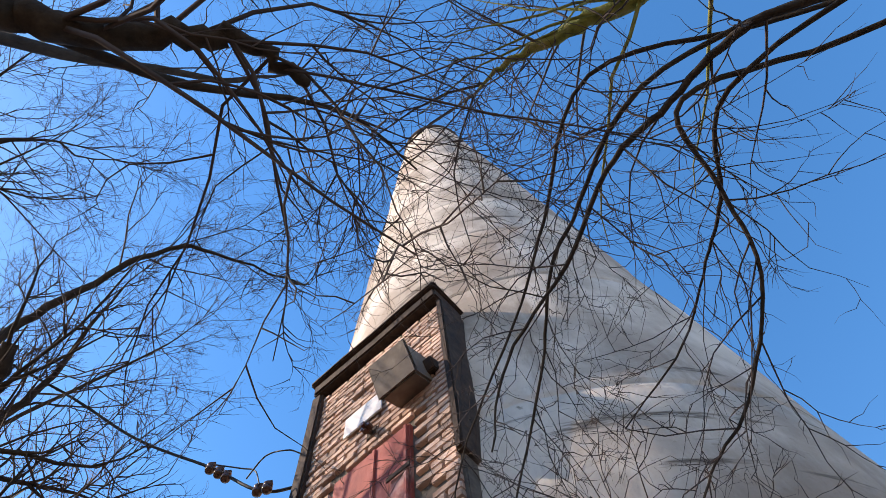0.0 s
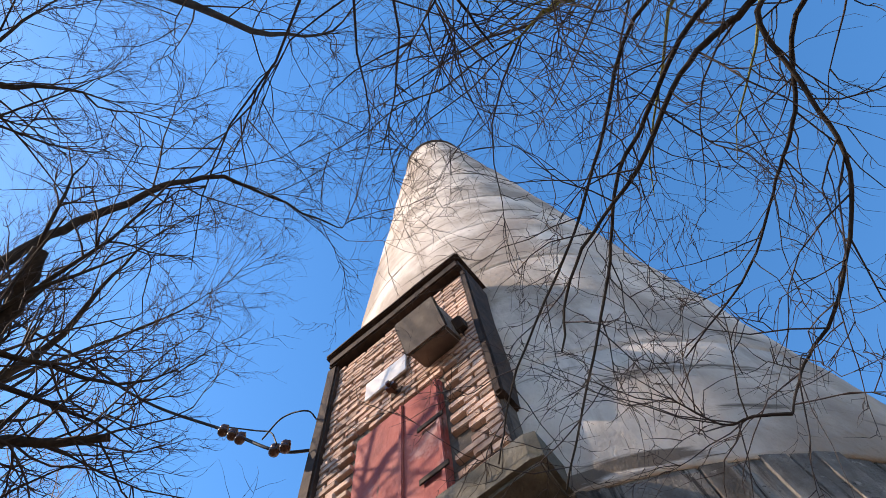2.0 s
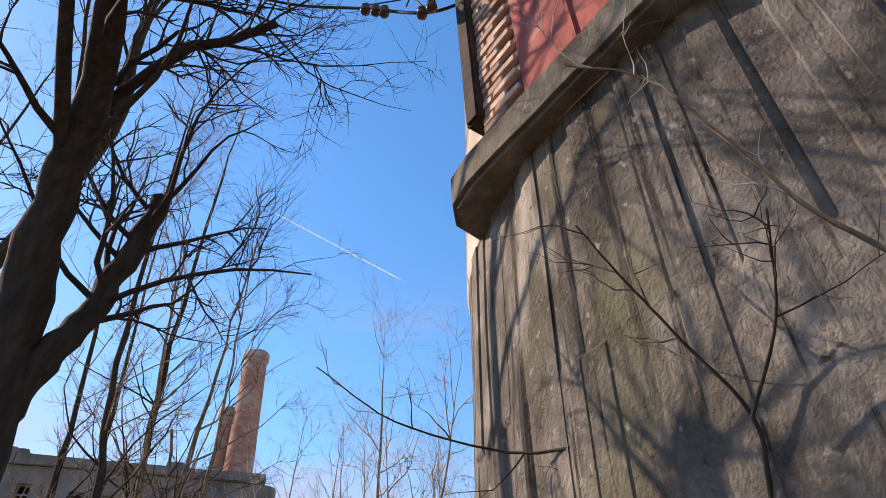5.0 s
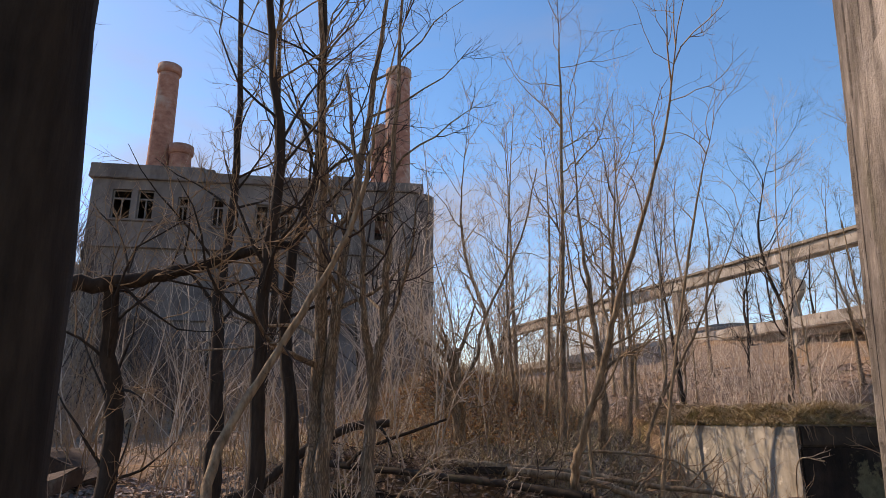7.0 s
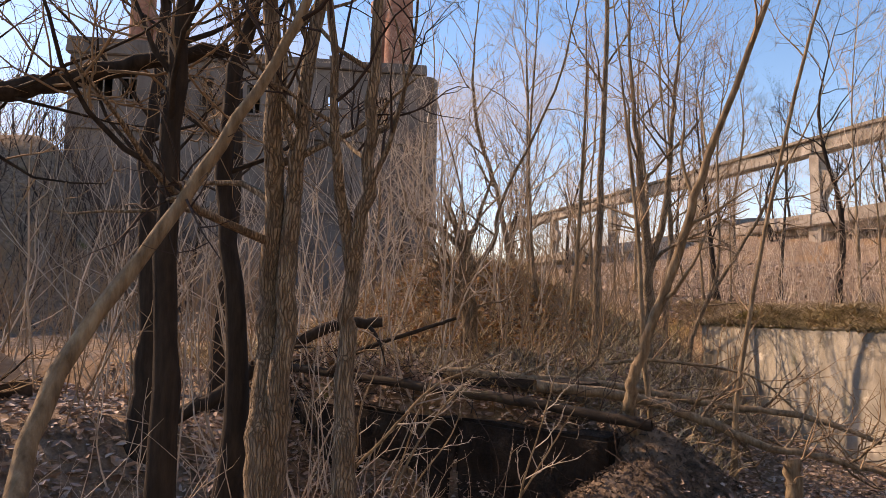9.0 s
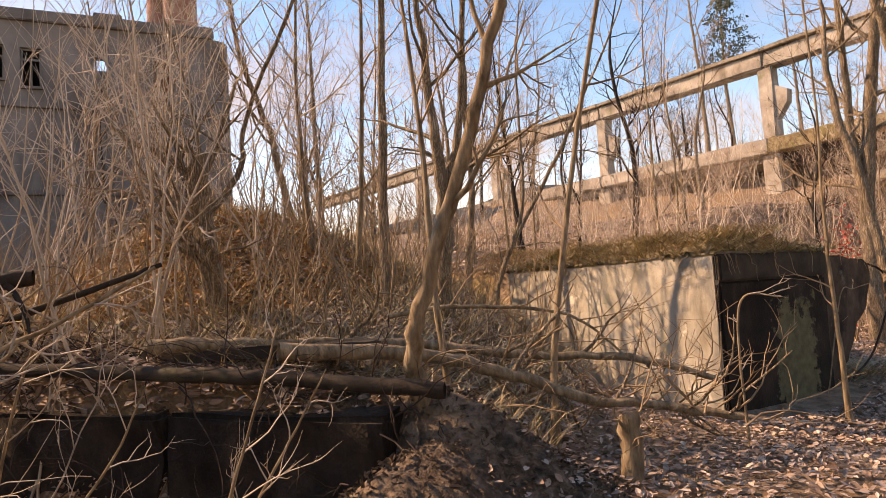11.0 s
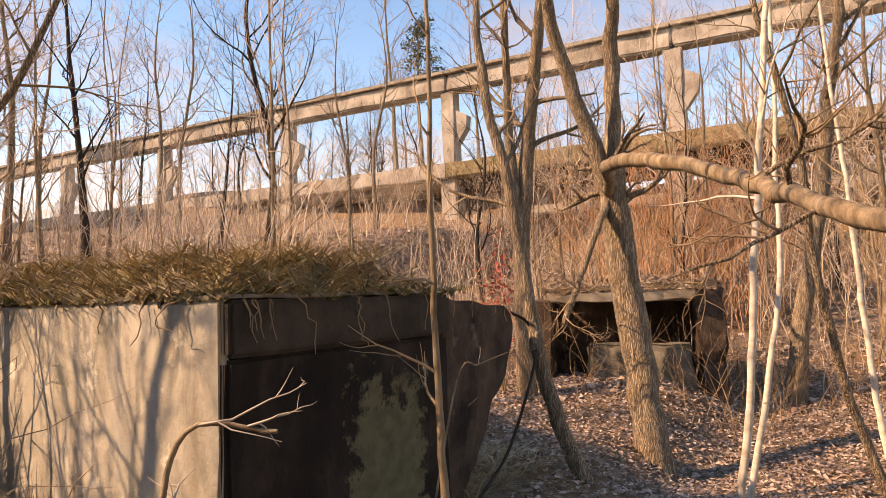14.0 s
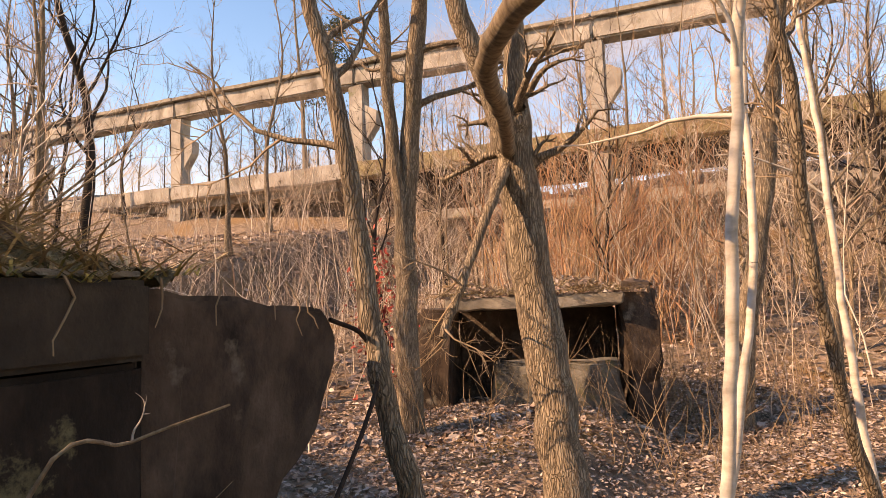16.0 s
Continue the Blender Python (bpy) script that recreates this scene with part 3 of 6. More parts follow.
in_portal(part("post", block_bm((1.09, -0.04, 5.1), (1.155, 0.5, 7.62), 0.02, 0.01, 4, 2), M_STEEL, stack, "dark steel door post"))


def ledge_bm():
    bm = bmesh.new()
    outline = [(1.24, 0.75), (1.26, -0.08), (1.2, -0.11), (-0.55, -0.13), (-0.76, -0.09), (-0.9, 0.04), (-0.94, 0.25), (-0.86, 0.75)]
    lo, hi = [bm.verts.new((x, y, 4.2)) for x, y in outline], [bm.verts.new((x, y, 4.47)) for x, y in outline]
    n = len(outline)
    for i in range(n):
        bm.faces.new((lo[i], hi[i], hi[(i + 1) % n], lo[(i + 1) % n]))
    bm.faces.new(hi[::-1])
    bm.faces.new(lo)
    bmesh.ops.recalc_face_normals(bm, faces=bm.faces[:])
    bmesh.ops.bevel(bm, geom=[e for e in bm.edges if abs(e.verts[0].co.z - e.verts[1].co.z) < 0.01], offset=0.03, segments=2, affect="EDGES")
    bmesh.ops.subdivide_edges(bm, edges=[e for e in bm.edges if e.calc_length() > 0.5], cuts=9)
    for v in bm.verts:
        v.co += noise.noise_vector(v.co * 5) * 0.012
    return bm


in_portal(part("ledge", ledge_bm(), M_LEDGE, stack, "mossy concrete ledge slab under the doorway"))
door = in_portal(part("door", block_bm((-0.08, -0.03, 4.47), (0.7, 0.02, 5.86), 0.008, 0.008, 5, 6), M_DOOR, stack, "peeling red steel door"))
for x in (0.34, 0.655):
    part("batten", block_bm((x, -0.05, 4.47), (x + 0.035, -0.028, 5.84), 0.006), M_DOOR, door)
part("hinge_strap", block_bm((0.5, -0.056, 5.3), (0.72, -0.045, 5.35), 0.004), M_STEEL, door)
part("hinge_strap", block_bm((0.5, -0.056, 4.75), (0.72, -0.045, 4.8), 0.004), M_STEEL, door)

# sheet-metal lamp housing, sign and small wall lamp on the brickwork
lamp = empty("floodlight")
lamp.matrix_world = Matrix.Translation(portal_world(0.77, -0.02, 6.36)) @ pose(0, 0, 0, 24, 0, -37)
part("housing", block_bm((-0.18, -0.3, -0.17), (0.18, 0.05, 0.17), 0.02), M_LAMPBOX, lamp)
part("front_rim", block_bm((-0.2, -0.32, -0.19), (0.2, -0.29, 0.19), 0.015), M_LAMPBOX, lamp)
part("bracket", block_bm((0.17, -0.1, -0.08), (0.26, 0.12, 0.06), 0.01), M_STEEL, lamp)
tagged(lamp, "weathered sheet-metal floodlight housing on the brick wall", "lamp")
sign = tagged(part("sign_plate", block_bm((-0.22, -0.022, -0.15), (0.22, -0.004, 0.15), 0.006), M_SIGN), "blank faded white enamel sign plate on brick", "sign")
sign.matrix_world = Matrix.Translation(portal_world(0.2, -0.035, 6.5)) @ pose(0, 0, 0, 0, 0, -37)
wl_ = empty("wall_lamp")
wl_.matrix_world = Matrix.Translation(portal_world(0.3, -0.0, 6.15)) @ pose(0, 0, 0, 0, 0, -37)
part("back_plate", block_bm((-0.06, -0.03, -0.06), (0.06, 0.01, 0.06), 0.01), M_STEEL, wl_)
part("glass_cover", block_bm((-0.045, -0.14, -0.05), (0.045, -0.03, 0.05), 0.03), M_PORC, wl_)
tagged(wl_, "small dark bulkhead wall lamp on the brickwork", "lamp")


def cable(name, pts, r, label):
    t = Tubes()
    t.add(bend(pts, 8), np.full((len(pts) - 1) * 8 + 1, r), 6)
    return tagged(new(name, t.mesh(name, M_WIRE)), label, "cable")


cable("overhead_cable", [portal_world(-0.56, 0.0, 6.3), (5.5, -3.0, 6.12), (4.96, -2.94, 6.6), (4.12, -3.01, 7.1), (3.17, -3.41, 7.6), (1.5, -4.1, 8.2), (-3.0, -6.0, 9.2)], 0.014, "black overhead cable slung to the chimney")
cable("slack_wire", [portal_world(-0.6, -0.05, 6.75), (5.72, -3.2, 6.35), (5.5, -3.1, 6.45), (5.35, -3.0, 6.3)], 0.007, "black slack loop of wire beside the cable")
cable("slack_wire", [(5.5, -3.05, 6.14), (5.4, -3.0, 6.4), (5.25, -2.97, 6.5), (5.0, -2.95, 6.62)], 0.007, "black slack loop of wire beside the cable")
for k, (x, y, z) in enumerate(((4.96, -2.94, 6.6), (5.06, -2.95, 6.51), (5.14, -2.95, 6.44), (5.48, -3.0, 6.14), (5.58, -3.06, 6.08))):
    ins = empty("insulator", (x, y, z))
    part("bell", lathe_bm([(0.016, -0.06), (0.04, -0.05), (0.045, -0.02), (0.022, -0.01), (0.038, 0.01), (0.04, 0.03), (0.015, 0.05)], 12), M_PORC, ins)
    part("clamp", block_bm((-0.03, -0.012, 0.045), (0.03, 0.012, 0.07), 0.004), M_STEEL, ins)
    tagged(ins, "brown porcelain insulator clamped to the overhead cable", "insulator", "insulators on the cable")


# ---- the concrete block with its dark recess ----
def block_frame(ob):
    ob.matrix_world = Matrix(((INTO[0], ALONG[0], 0, CORNER[0]), (INTO[1], ALONG[1], 0, CORNER[1]), (0, 0, 1, 0), (0, 0, 0, 1)))
    return ob


def plate(lo, hi, seed, w=0.02):
    return block_bm(lo, hi, 0.02, w, 7, seed)


bunker = block_frame(new("concrete_block"))
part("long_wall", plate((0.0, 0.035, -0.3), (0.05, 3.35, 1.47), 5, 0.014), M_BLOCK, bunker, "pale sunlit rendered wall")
# Black colour carries the shade of the end turned from the sun.
part("end_wall", plate((0.02, 0.0, -0.5), (1.76, 0.34, 1.2), 6, 0.012), M_ENDSHADE, bunker, "end wall coloured black as shade, with an algae patch")
part("end_lintel", plate((0.02, -0.02, 1.203), (1.78, 0.34, 1.465), 7, 0.012), M_DARKCON, bunker, "lintel coloured near-black as shade")
bmw = bmesh.new()
wing = np.random.default_rng(78)
pts = bend([(1.77, 0.05, 1.44), (2.1, 0.05, 1.42), (2.5, 0.07, 1.36), (2.8, 0.1, 1.33), (2.93, 0.13, 1.2), (2.9, 0.13, 1.02), (2.7, 0.12, 0.72), (2.55, 0.12, 0.6), (2.3, 0.1, 0.3), (2.12, 0.1, 0.12), (1.95, 0.08, -0.1), (1.77, 0.05, -0.3)], 3)
pts[1:-1, [0, 2]] += wing.normal(0, 0.014, (len(pts) - 2, 2))
fr, bk = [bmw.verts.new(p) for p in pts], [bmw.verts.new((p[0] + wing.normal(0, 0.015), p[1] + 0.3, p[2] + wing.normal(0, 0.015))) for p in pts]
bmw.faces.new(fr)
bmw.faces.new(bk[::-1])
for i in range(len(pts)):
    bmw.faces.new((fr[i], bk[i], bk[(i + 1) % len(pts)], fr[(i + 1) % len(pts)]))
bmesh.ops.recalc_face_normals(bmw, faces=bmw.faces[:])
bmesh.ops.bevel(bmw, geom=[e for e in bmw.edges if abs(e.verts[0].co.y - e.verts[1].co.y) < 0.05], offset=0.02, segments=2, affect="EDGES")
part("broken_wing", bmw, M_EARTHCON, bunker, "broken earth-stained wing with a slanting edge")
part("top_slab", plate((0.02, 0.02, 1.475), (1.78, 3.3, 1.5), 11, 0.02), M_SLAB, bunker)
tagged(bunker, "low concrete bunker block, sunlit side and dark recessed end", "bunker")
reb = Tubes()
reb.add(bend([tuple(CORNER + INTO * 2.85 + ALONG * 0.1) + (1.3,), tuple(CORNER + INTO * 3.1 + ALONG * 0.08) + (1.2,), tuple(CORNER + INTO * 3.08) + (0.95,), tuple(CORNER + INTO * 2.4 - ALONG * 0.1) + (0.35,), tuple(CORNER + INTO * 1.9 - ALONG * 0.12) + (0.1,)], 6), np.full(25, 0.012), 6)
tagged(new("bent_rebar", reb.mesh("bent_rebar", M_STEEL)), "bent rusty reinforcing bar hanging from broken concrete", "rebar")


def heap_z(a, b):
    """Top of the matted cover on the block, in the block's own along and into directions."""
    edge = np.minimum(np.minimum(a, 3.42 - a), np.minimum(b, 1.95 - b))
    soft_edge = step(edge, 0.0, 0.45) * (0.45 + 0.55 * step(1.95 - b, 0.2, 1.1))
    return 1.48 + 0.02 * np.sin(9 * a + 2) * np.sin(7 * b) + soft_edge * (0.2 + 0.05 * np.sin(5.3 * a + 1.1) * np.sin(4.1 * b) + 0.035 * np.sin(13 * a) * np.sin(11 * b + 2))


na, nb = 90, 56
ga, gb = np.meshgrid(np.linspace(0.012, 3.42, na), np.linspace(0.012, 1.95, nb), indexing="ij")
hz = heap_z(ga, gb) + 0.02 * np.random.default_rng(75).normal(size=ga.shape)
rim_a = np.random.default_rng(76).normal(0, 0.009, ga.shape) * (np.minimum(np.minimum(ga + 0.06, 3.42 - ga), np.minimum(gb + 0.07, 1.95 - gb)) < 0.12)
cov = np.stack([gb + rim_a, ga + rim_a * 0.6, hz], -1).reshape(-1, 3)
gi, gj = np.meshgrid(np.arange(na - 1), np.arange(nb - 1), indexing="ij")
gq = (gi * nb + gj).ravel()
cover = block_frame(new("moss_cover", quads("moss_cover", cov, np.stack([gq, gq + nb, gq + nb + 1, gq + 1], -1), M_DUFF, True)))
tagged(cover, "thick matted moss and straw lying over the block", "moss", kind="stuff")
vine = Tubes()
vr = np.random.default_rng(77)
for k in range(26):
    if k % 3:
        b0, a0 = vr.uniform(0.0, 2.6), -0.03
    else:
        b0, a0 = -0.03, vr.uniform(0.1, 3.2)
    p = [np.array((b0, a0, 1.47))]
    for q in range(vr.integers(3, 9)):
        p.append(p[-1] + np.array((vr.normal(0, 0.02) - (0.004 if a0 > 0 else 0), vr.normal(0, 0.03) if a0 > 0 else -abs(vr.normal(0, 0.012)), -vr.uniform(0.01, 0.07))))
    vine.add(p, np.linspace(0.005, 0.002, len(p)), 4)
tagged(block_frame(new("hanging_roots", vine.mesh("hanging_roots", M_TWIG))), "pale roots and stems hanging over the block edge", "roots", kind="stuff")

# ---- the pit wall under the bank ----
pit = empty("pit_wall", (0, 0, 0))
segs = [((-2.6, 2.95), (-0.9, 2.62)), ((-0.88, 2.62), (0.8, 2.6)), ((0.82, 2.6), (2.3, 2.52))]
for k, ((x0, y0), (x1, y1)) in enumerate(segs):
    L, a = math.hypot(x1 - x0, y1 - y0), math.degrees(math.atan2(y1 - y0, x1 - x0))
    w = part("wall_slab", block_bm((0, 0.12, -0.6), (L, 0.4, 0.66), 0.03, 0.09, 11, 20 + k), M_PIT, pit, "concrete face coloured dark as shade")
    w.matrix_basis = pose(x0, y0, 0, 0, 0, a)
lip = Tubes()
lip.add(bend([(-1.4, 2.62, 1.0), (-0.82, 2.6, 0.97), (0.0, 2.64, 0.93), (0.8, 2.66, 0.89), (1.4, 2.66, 0.858), (1.9, 2.66, 0.82), (2.34, 2.66, 0.785), (2.6, 2.66, 0.76)], 6, 0.005, np.random.default_rng(21)), np.full(43, 0.043), 14)
part("coping", lip.mesh("coping", M_DARKCON), None, pit, "rounded grey concrete coping")
# Added dark slab, in place of the shaded hollow under the bank's overhang.
part("upper_slab", block_bm((-0.2, 3.1, 0.9), (1.9, 3.6, 0.98), 0.03, 0.04, 6, 40), M_DARKCON, pit, "dark slab standing for the shaded hollow")
tagged(pit, "broken concrete pit wall with a rounded coping", "wall")


# ---- the broken culvert in the hollow ----
cul = empty("concrete_culvert", (9.6, 12.7, 0), -26)
part("top_slab", block_bm((-1.15, -0.5, 1.28), (1.01, 0.8, 1.42), 0.03, 0.08, 9, 50), M_SLAB, cul, "sunlit broken cover slab")
part("front_beam", block_bm((-0.6, -0.62, -0.6), (0.95, -0.3, 0.62), 0.04, 0.09, 9, 51), M_LEDGE, cul)
# Dark brown of back wall and piers stands for shade beneath the slab.
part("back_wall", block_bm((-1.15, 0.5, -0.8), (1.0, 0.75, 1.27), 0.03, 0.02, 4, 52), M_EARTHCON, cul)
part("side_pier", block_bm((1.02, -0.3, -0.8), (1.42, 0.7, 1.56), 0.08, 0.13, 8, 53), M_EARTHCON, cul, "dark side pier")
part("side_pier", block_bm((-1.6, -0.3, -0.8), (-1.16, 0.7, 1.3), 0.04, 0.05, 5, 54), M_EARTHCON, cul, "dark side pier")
tagged(cul, "broken concrete culvert with a cover slab in leaves", "culvert")


# ---- the viaduct ----
VIA = Vector((9.9, 28.0, 0))
via = empty("viaduct", VIA, -38.5)
posts = [-42.5, -34.0, -25.5, -17.0, -8.5, 0.0, 8.6, 17.2, 25.8]
for k, s in enumerate(posts):
    part("column", block_bm((s - 0.36, -0.38, -1.0), (s + 0.36, 0.4, 6.0), 0.05, 0.05, 4, 60 + k), M_BRIDGE, via)
    part("post", block_bm((s - 0.3, -0.28, 6.62), (s + 0.3, 0.28, 9.55), 0.05, 0.05, 4, 70 + k), M_BRIDGE, via)
    bm = bmesh.new()
    tri = [(s + 0.25, 7.3), (s + 0.75, 8.0), (s + 0.8, 8.5), (s + 0.25, 8.8)]
    a, b = [bm.verts.new((x, -0.2, z)) for x, z in tri], [bm.verts.new((x, 0.2, z)) for x, z in tri]
    bm.faces.new(a)
    bm.faces.new(b[::-1])
    for i in range(4):
        bm.faces.new((a[i], b[i], b[(i + 1) % 4], a[(i + 1) % 4]))
    bmesh.ops.recalc_face_normals(bm, faces=bm.faces[:])
    part("bracket", bm, M_BRIDGE, via)
for k, (s, e) in enumerate(zip(posts, posts[1:])):
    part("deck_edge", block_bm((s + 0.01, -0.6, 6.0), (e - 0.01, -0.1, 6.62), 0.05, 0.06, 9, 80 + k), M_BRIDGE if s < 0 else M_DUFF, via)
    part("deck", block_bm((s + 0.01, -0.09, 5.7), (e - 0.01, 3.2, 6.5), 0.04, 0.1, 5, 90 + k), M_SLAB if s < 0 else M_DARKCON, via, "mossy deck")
    part("rail_beam", block_bm((s + 0.01, -0.35, 9.55), (e - 0.01, 0.35, 10.22), 0.06, 0.05, 9, 100 + k), M_BRIDGE, via)
    part("rail_flange", block_bm((s + 0.01, -0.5, 10.22), (e - 0.01, 0.5, 10.38), 0.04, 0.045, 9, 110 + k), M_SLAB, via)
    part("brace", block_bm((s + 0.6, 0.5, 4.4), (e - 0.6, 0.8, 4.75), 0.04, 0.06, 6, 120 + k), M_BRIDGE, via)
tagged(via, "derelict bleached concrete viaduct with a high parapet beam", "bridge")


# ---- the ruined works building ----
HOUSE = (-40.8, 20.6, 0)
HOUSE_RZ = math.degrees(math.atan2(16.35, 19.9))
LEN, DEEP, TOP = 25.75, 12.0, 20.0


def wall_with_holes(x0, x1, z0, z1, y0, y1, holes):
    """A wall in the x-z plane between y0 and y1 with rectangular openings right through."""
    bm = bmesh.new()
    xs = sorted({x0, x1, *[h[0] for h in holes], *[h[1] for h in holes]})
    zs = sorted({z0, z1, *[h[2] for h in holes], *[h[3] for h in holes]})
    solid = lambda i, j: 0 <= i < len(xs) - 1 and 0 <= j < len(zs) - 1 and not any(h[0] <= (xs[i] + xs[i + 1]) / 2 <= h[1] and h[2] <= (zs[j] + zs[j + 1]) / 2 <= h[3] for h in holes)
    grid = {}

    def vert(i, j, y):
        if (i, j, y) not in grid:
            grid[i, j, y] = bm.verts.new((xs[i], y, zs[j]))
        return grid[i, j, y]

    for i in range(len(xs) - 1):
        for j in range(len(zs) - 1):
            if not solid(i, j):
                continue
            bm.faces.new([vert(*q, y0) for q in ((i, j), (i + 1, j), (i + 1, j + 1), (i, j + 1))])
            bm.faces.new([vert(*q, y1) for q in ((i, j + 1), (i + 1, j + 1), (i + 1, j), (i, j))])
            for (di, dj), (p, q) in {(-1, 0): ((i, j + 1), (i, j)), (1, 0): ((i + 1, j), (i + 1, j + 1)), (0, -1): ((i, j), (i + 1, j)), (0, 1): ((i + 1, j + 1), (i, j + 1))}.items():
                if not solid(i + di, j + dj):
                    bm.faces.new((vert(*q, y0), vert(*p, y0), vert(*p, y1), vert(*q, y1)))
    bmesh.ops.recalc_face_normals(bm, faces=bm.faces[:])
    return bm


house = empty("works_building", HOUSE, HOUSE_RZ)
top_row = [(1.5, 2.9, 15.9, 18.2), (3.3, 4.5, 15.9, 18.2), (6.2, 7.0, 15.8, 17.8), (8.7, 9.6, 15.6, 17.8), (11.9, 12.9, 15.4, 17.5), (13.7, 14.8, 15.0, 17.4), (17.6, 18.4, 16.3, 17.1), (21.0, 22.0, 15.0, 17.2)]
part("front_wall", wall_with_holes(0, LEN - 1.2, -2, 19.0, 0, 0.5, top_row), M_FACADE, house, "soot-dark front wall with empty windows")
part("back_wall", wall_with_holes(0, LEN, -2, 19.0, DEEP - 0.5, DEEP, [(15.5, 19.5, 18.0, 18.99 - 0.2)]), M_FACADE, house)
part("side_wall", block_bm((0, 0.51, -2), (0.5, DEEP - 0.51, 19.0)), M_FACADE, house)
part("side_wall", block_bm((LEN - 0.5, 1.2, -2), (LEN, DEEP - 0.51, 19.0)), M_FACADE, house)
bm = bmesh.new()
arc = [(LEN - 1.2 + 1.2 * math.sin(a), 1.2 - 1.2 * math.cos(a)) for a in np.linspace(0, math.pi / 2, 9)]
lo, hi = [bm.verts.new((x, y, -2)) for x, y in arc], [bm.verts.new((x, y, 19.0)) for x, y in arc]
for i in range(8):
    bm.faces.new((lo[i], lo[i + 1], hi[i + 1], hi[i])).smooth = True
part("rounded_corner", bm, M_FACADE, house)
part("parapet", block_bm((-0.25, -0.25, 19.01), (8.0, 0.5, 20.15), 0.05, 0.05, 5, 130), M_FACADE, house)
part("parapet", block_bm((8.0, -0.25, 19.01), (LEN - 1.0, 0.5, 19.75), 0.05, 0.07, 7, 131), M_FACADE, house)
part("string_course", block_bm((-0.1, -0.22, 13.7), (LEN - 1.3, -0.003, 14.05), 0.03), M_FACADE, house)
part("string_course", block_bm((-0.1, -0.2, 8.4), (LEN - 1.3, -0.003, 8.7), 0.03), M_FACADE, house)
part("roof", block_bm((0.0, 0.52, 18.6), (14.5, DEEP - 0.52, 18.95)), M_ROOF, house)
part("roof", block_bm((20.5, 1.3, 18.6), (LEN - 0.5, DEEP - 0.52, 18.95)), M_ROOF, house)
part("floor_slab", block_bm((0.52, 0.52, 13.6), (LEN - 0.55, DEEP - 0.52, 14.0)), M_VOID, house)
part("vent_box", block_bm((17.5, 2.0, 19.0), (19.2, 3.4, 20.9), 0.04), M_FACADE, house)
part("vent_box", block_bm((7.0, 2.0, 18.96), (8.2, 3.2, 20.9), 0.04), M_FACADE, house)
for h in top_row[:-2]:
    w = part("window", wall_with_holes(h[0] + 0.02, h[1] - 0.02, h[2] + 0.02, h[3] - 0.02, 0.2, 0.28, [(h[0] + 0.12, (h[0] + h[1]) / 2 - 0.05, h[2] + 0.12, h[3] - 0.75), ((h[0] + h[1]) / 2 + 0.05, h[1] - 0.12, h[2] + 0.12, h[3] - 0.75), (h[0] + 0.12, h[1] - 0.12, h[3] - 0.62, h[3] - 0.12)]), M_FRAME, house)
    part("sill", block_bm((h[0] - 0.1, -0.18, h[2] - 0.16), (h[1] + 0.1, -0.004, h[2] - 0.02), 0.02), M_FACADE, w)
tagged(house, "ruined soot-dark works building with empty windows", "building")


def brick_stack(x, y, z0, z1, r0, r1, label):
    p = Matrix.Translation(HOUSE) @ pose(0, 0, 0, 0, 0, HOUSE_RZ) @ Vector((x, y, z0))
    ob = empty("roof_chimney", p)
    h = z1 - z0
    part("shaft", lathe_bm([(r0 + (r1 - r0) * k / 10, h * k / 10) for k in range(11)], 20), M_STACKBRICK, ob)
    part("collar", lathe_bm([(r1 + 0.02, h - 0.9), (r1 + 0.16, h - 0.75), (r1 + 0.16, h - 0.05), (r1 - 0.2, h)], 20), M_STACKBRICK, ob)
    tagged(ob, label, "chimney", "chimneys on the works roof")


brick_stack(2.6, 6.0, 18.96, 32.0, 1.0, 0.85, "tall round red brick chimney on the roof")
brick_stack(4.5, 5.5, 18.96, 24.2, 0.95, 0.85, "short round red brick chimney on the roof")
brick_stack(23.0, 6.5, 18.96, 33.5, 1.3, 1.05, "tall round weathered brick chimney on the roof")
brick_stack(21.6, 7.5, 18.0, 28.0, 0.95, 0.85, "short round red brick chimney on the roof")

ct = Tubes()
ct.add([(-900, 1187, 1331), (-874, 1213, 1319), (-627, 1459, 1207), (-590, 1496, 1190)], [0.2, 1.5, 1.9, 0.3], 8)
tagged(new("contrail", ct.mesh("contrail", M_CONTRAIL_GLOW)), "thin white vapour trail in the blue sky", "contrail", kind="structure")

# ---- trees round the stack ----
LEFT_BIG = "big leaning tree with dark furrowed bark and bare limbs"
tree("tree", [([(3.75, -3.75, -0.3), (3.77, -3.8, 2.65), (3.77, -3.84, 3.27), (3.89, -3.98, 3.8), (4.15, -4.2, 4.25), (4.45, -4.5, 4.5), (4.6, -4.66, 4.66), (4.78, -5.0, 4.86)], 0.16, 0.04),
              ([(3.77, -3.8, 2.6), (3.84, -3.72, 3.0), (3.91, -3.61, 3.38), (4.02, -3.58, 3.76), (4.12, -3.59, 4.11)], 0.085, 0.05),
              ([(3.9, -4.0, 3.9), (4.48, -4.83, 4.59), (4.72, -5.02, 5.07), (5.02, -5.13, 5.37), (5.24, -5.2, 5.59), (5.53, -5.16, 5.8), (6.09, -4.8, 5.96), (6.22, -4.8, 6.09)], 0.038, 0.005),
              ([(4.0, -4.1, 4.2), (4.5, -4.12, 4.54), (4.7, -4.05, 4.64), (4.98, -3.98, 4.77)], 0.035, 0.022)],
     LEFT_BIG, 11, M_BARK_DARK, M_TWIG_DARK, 11, 1.1, 2, 0.45, twig_r=0.26, kids=7)
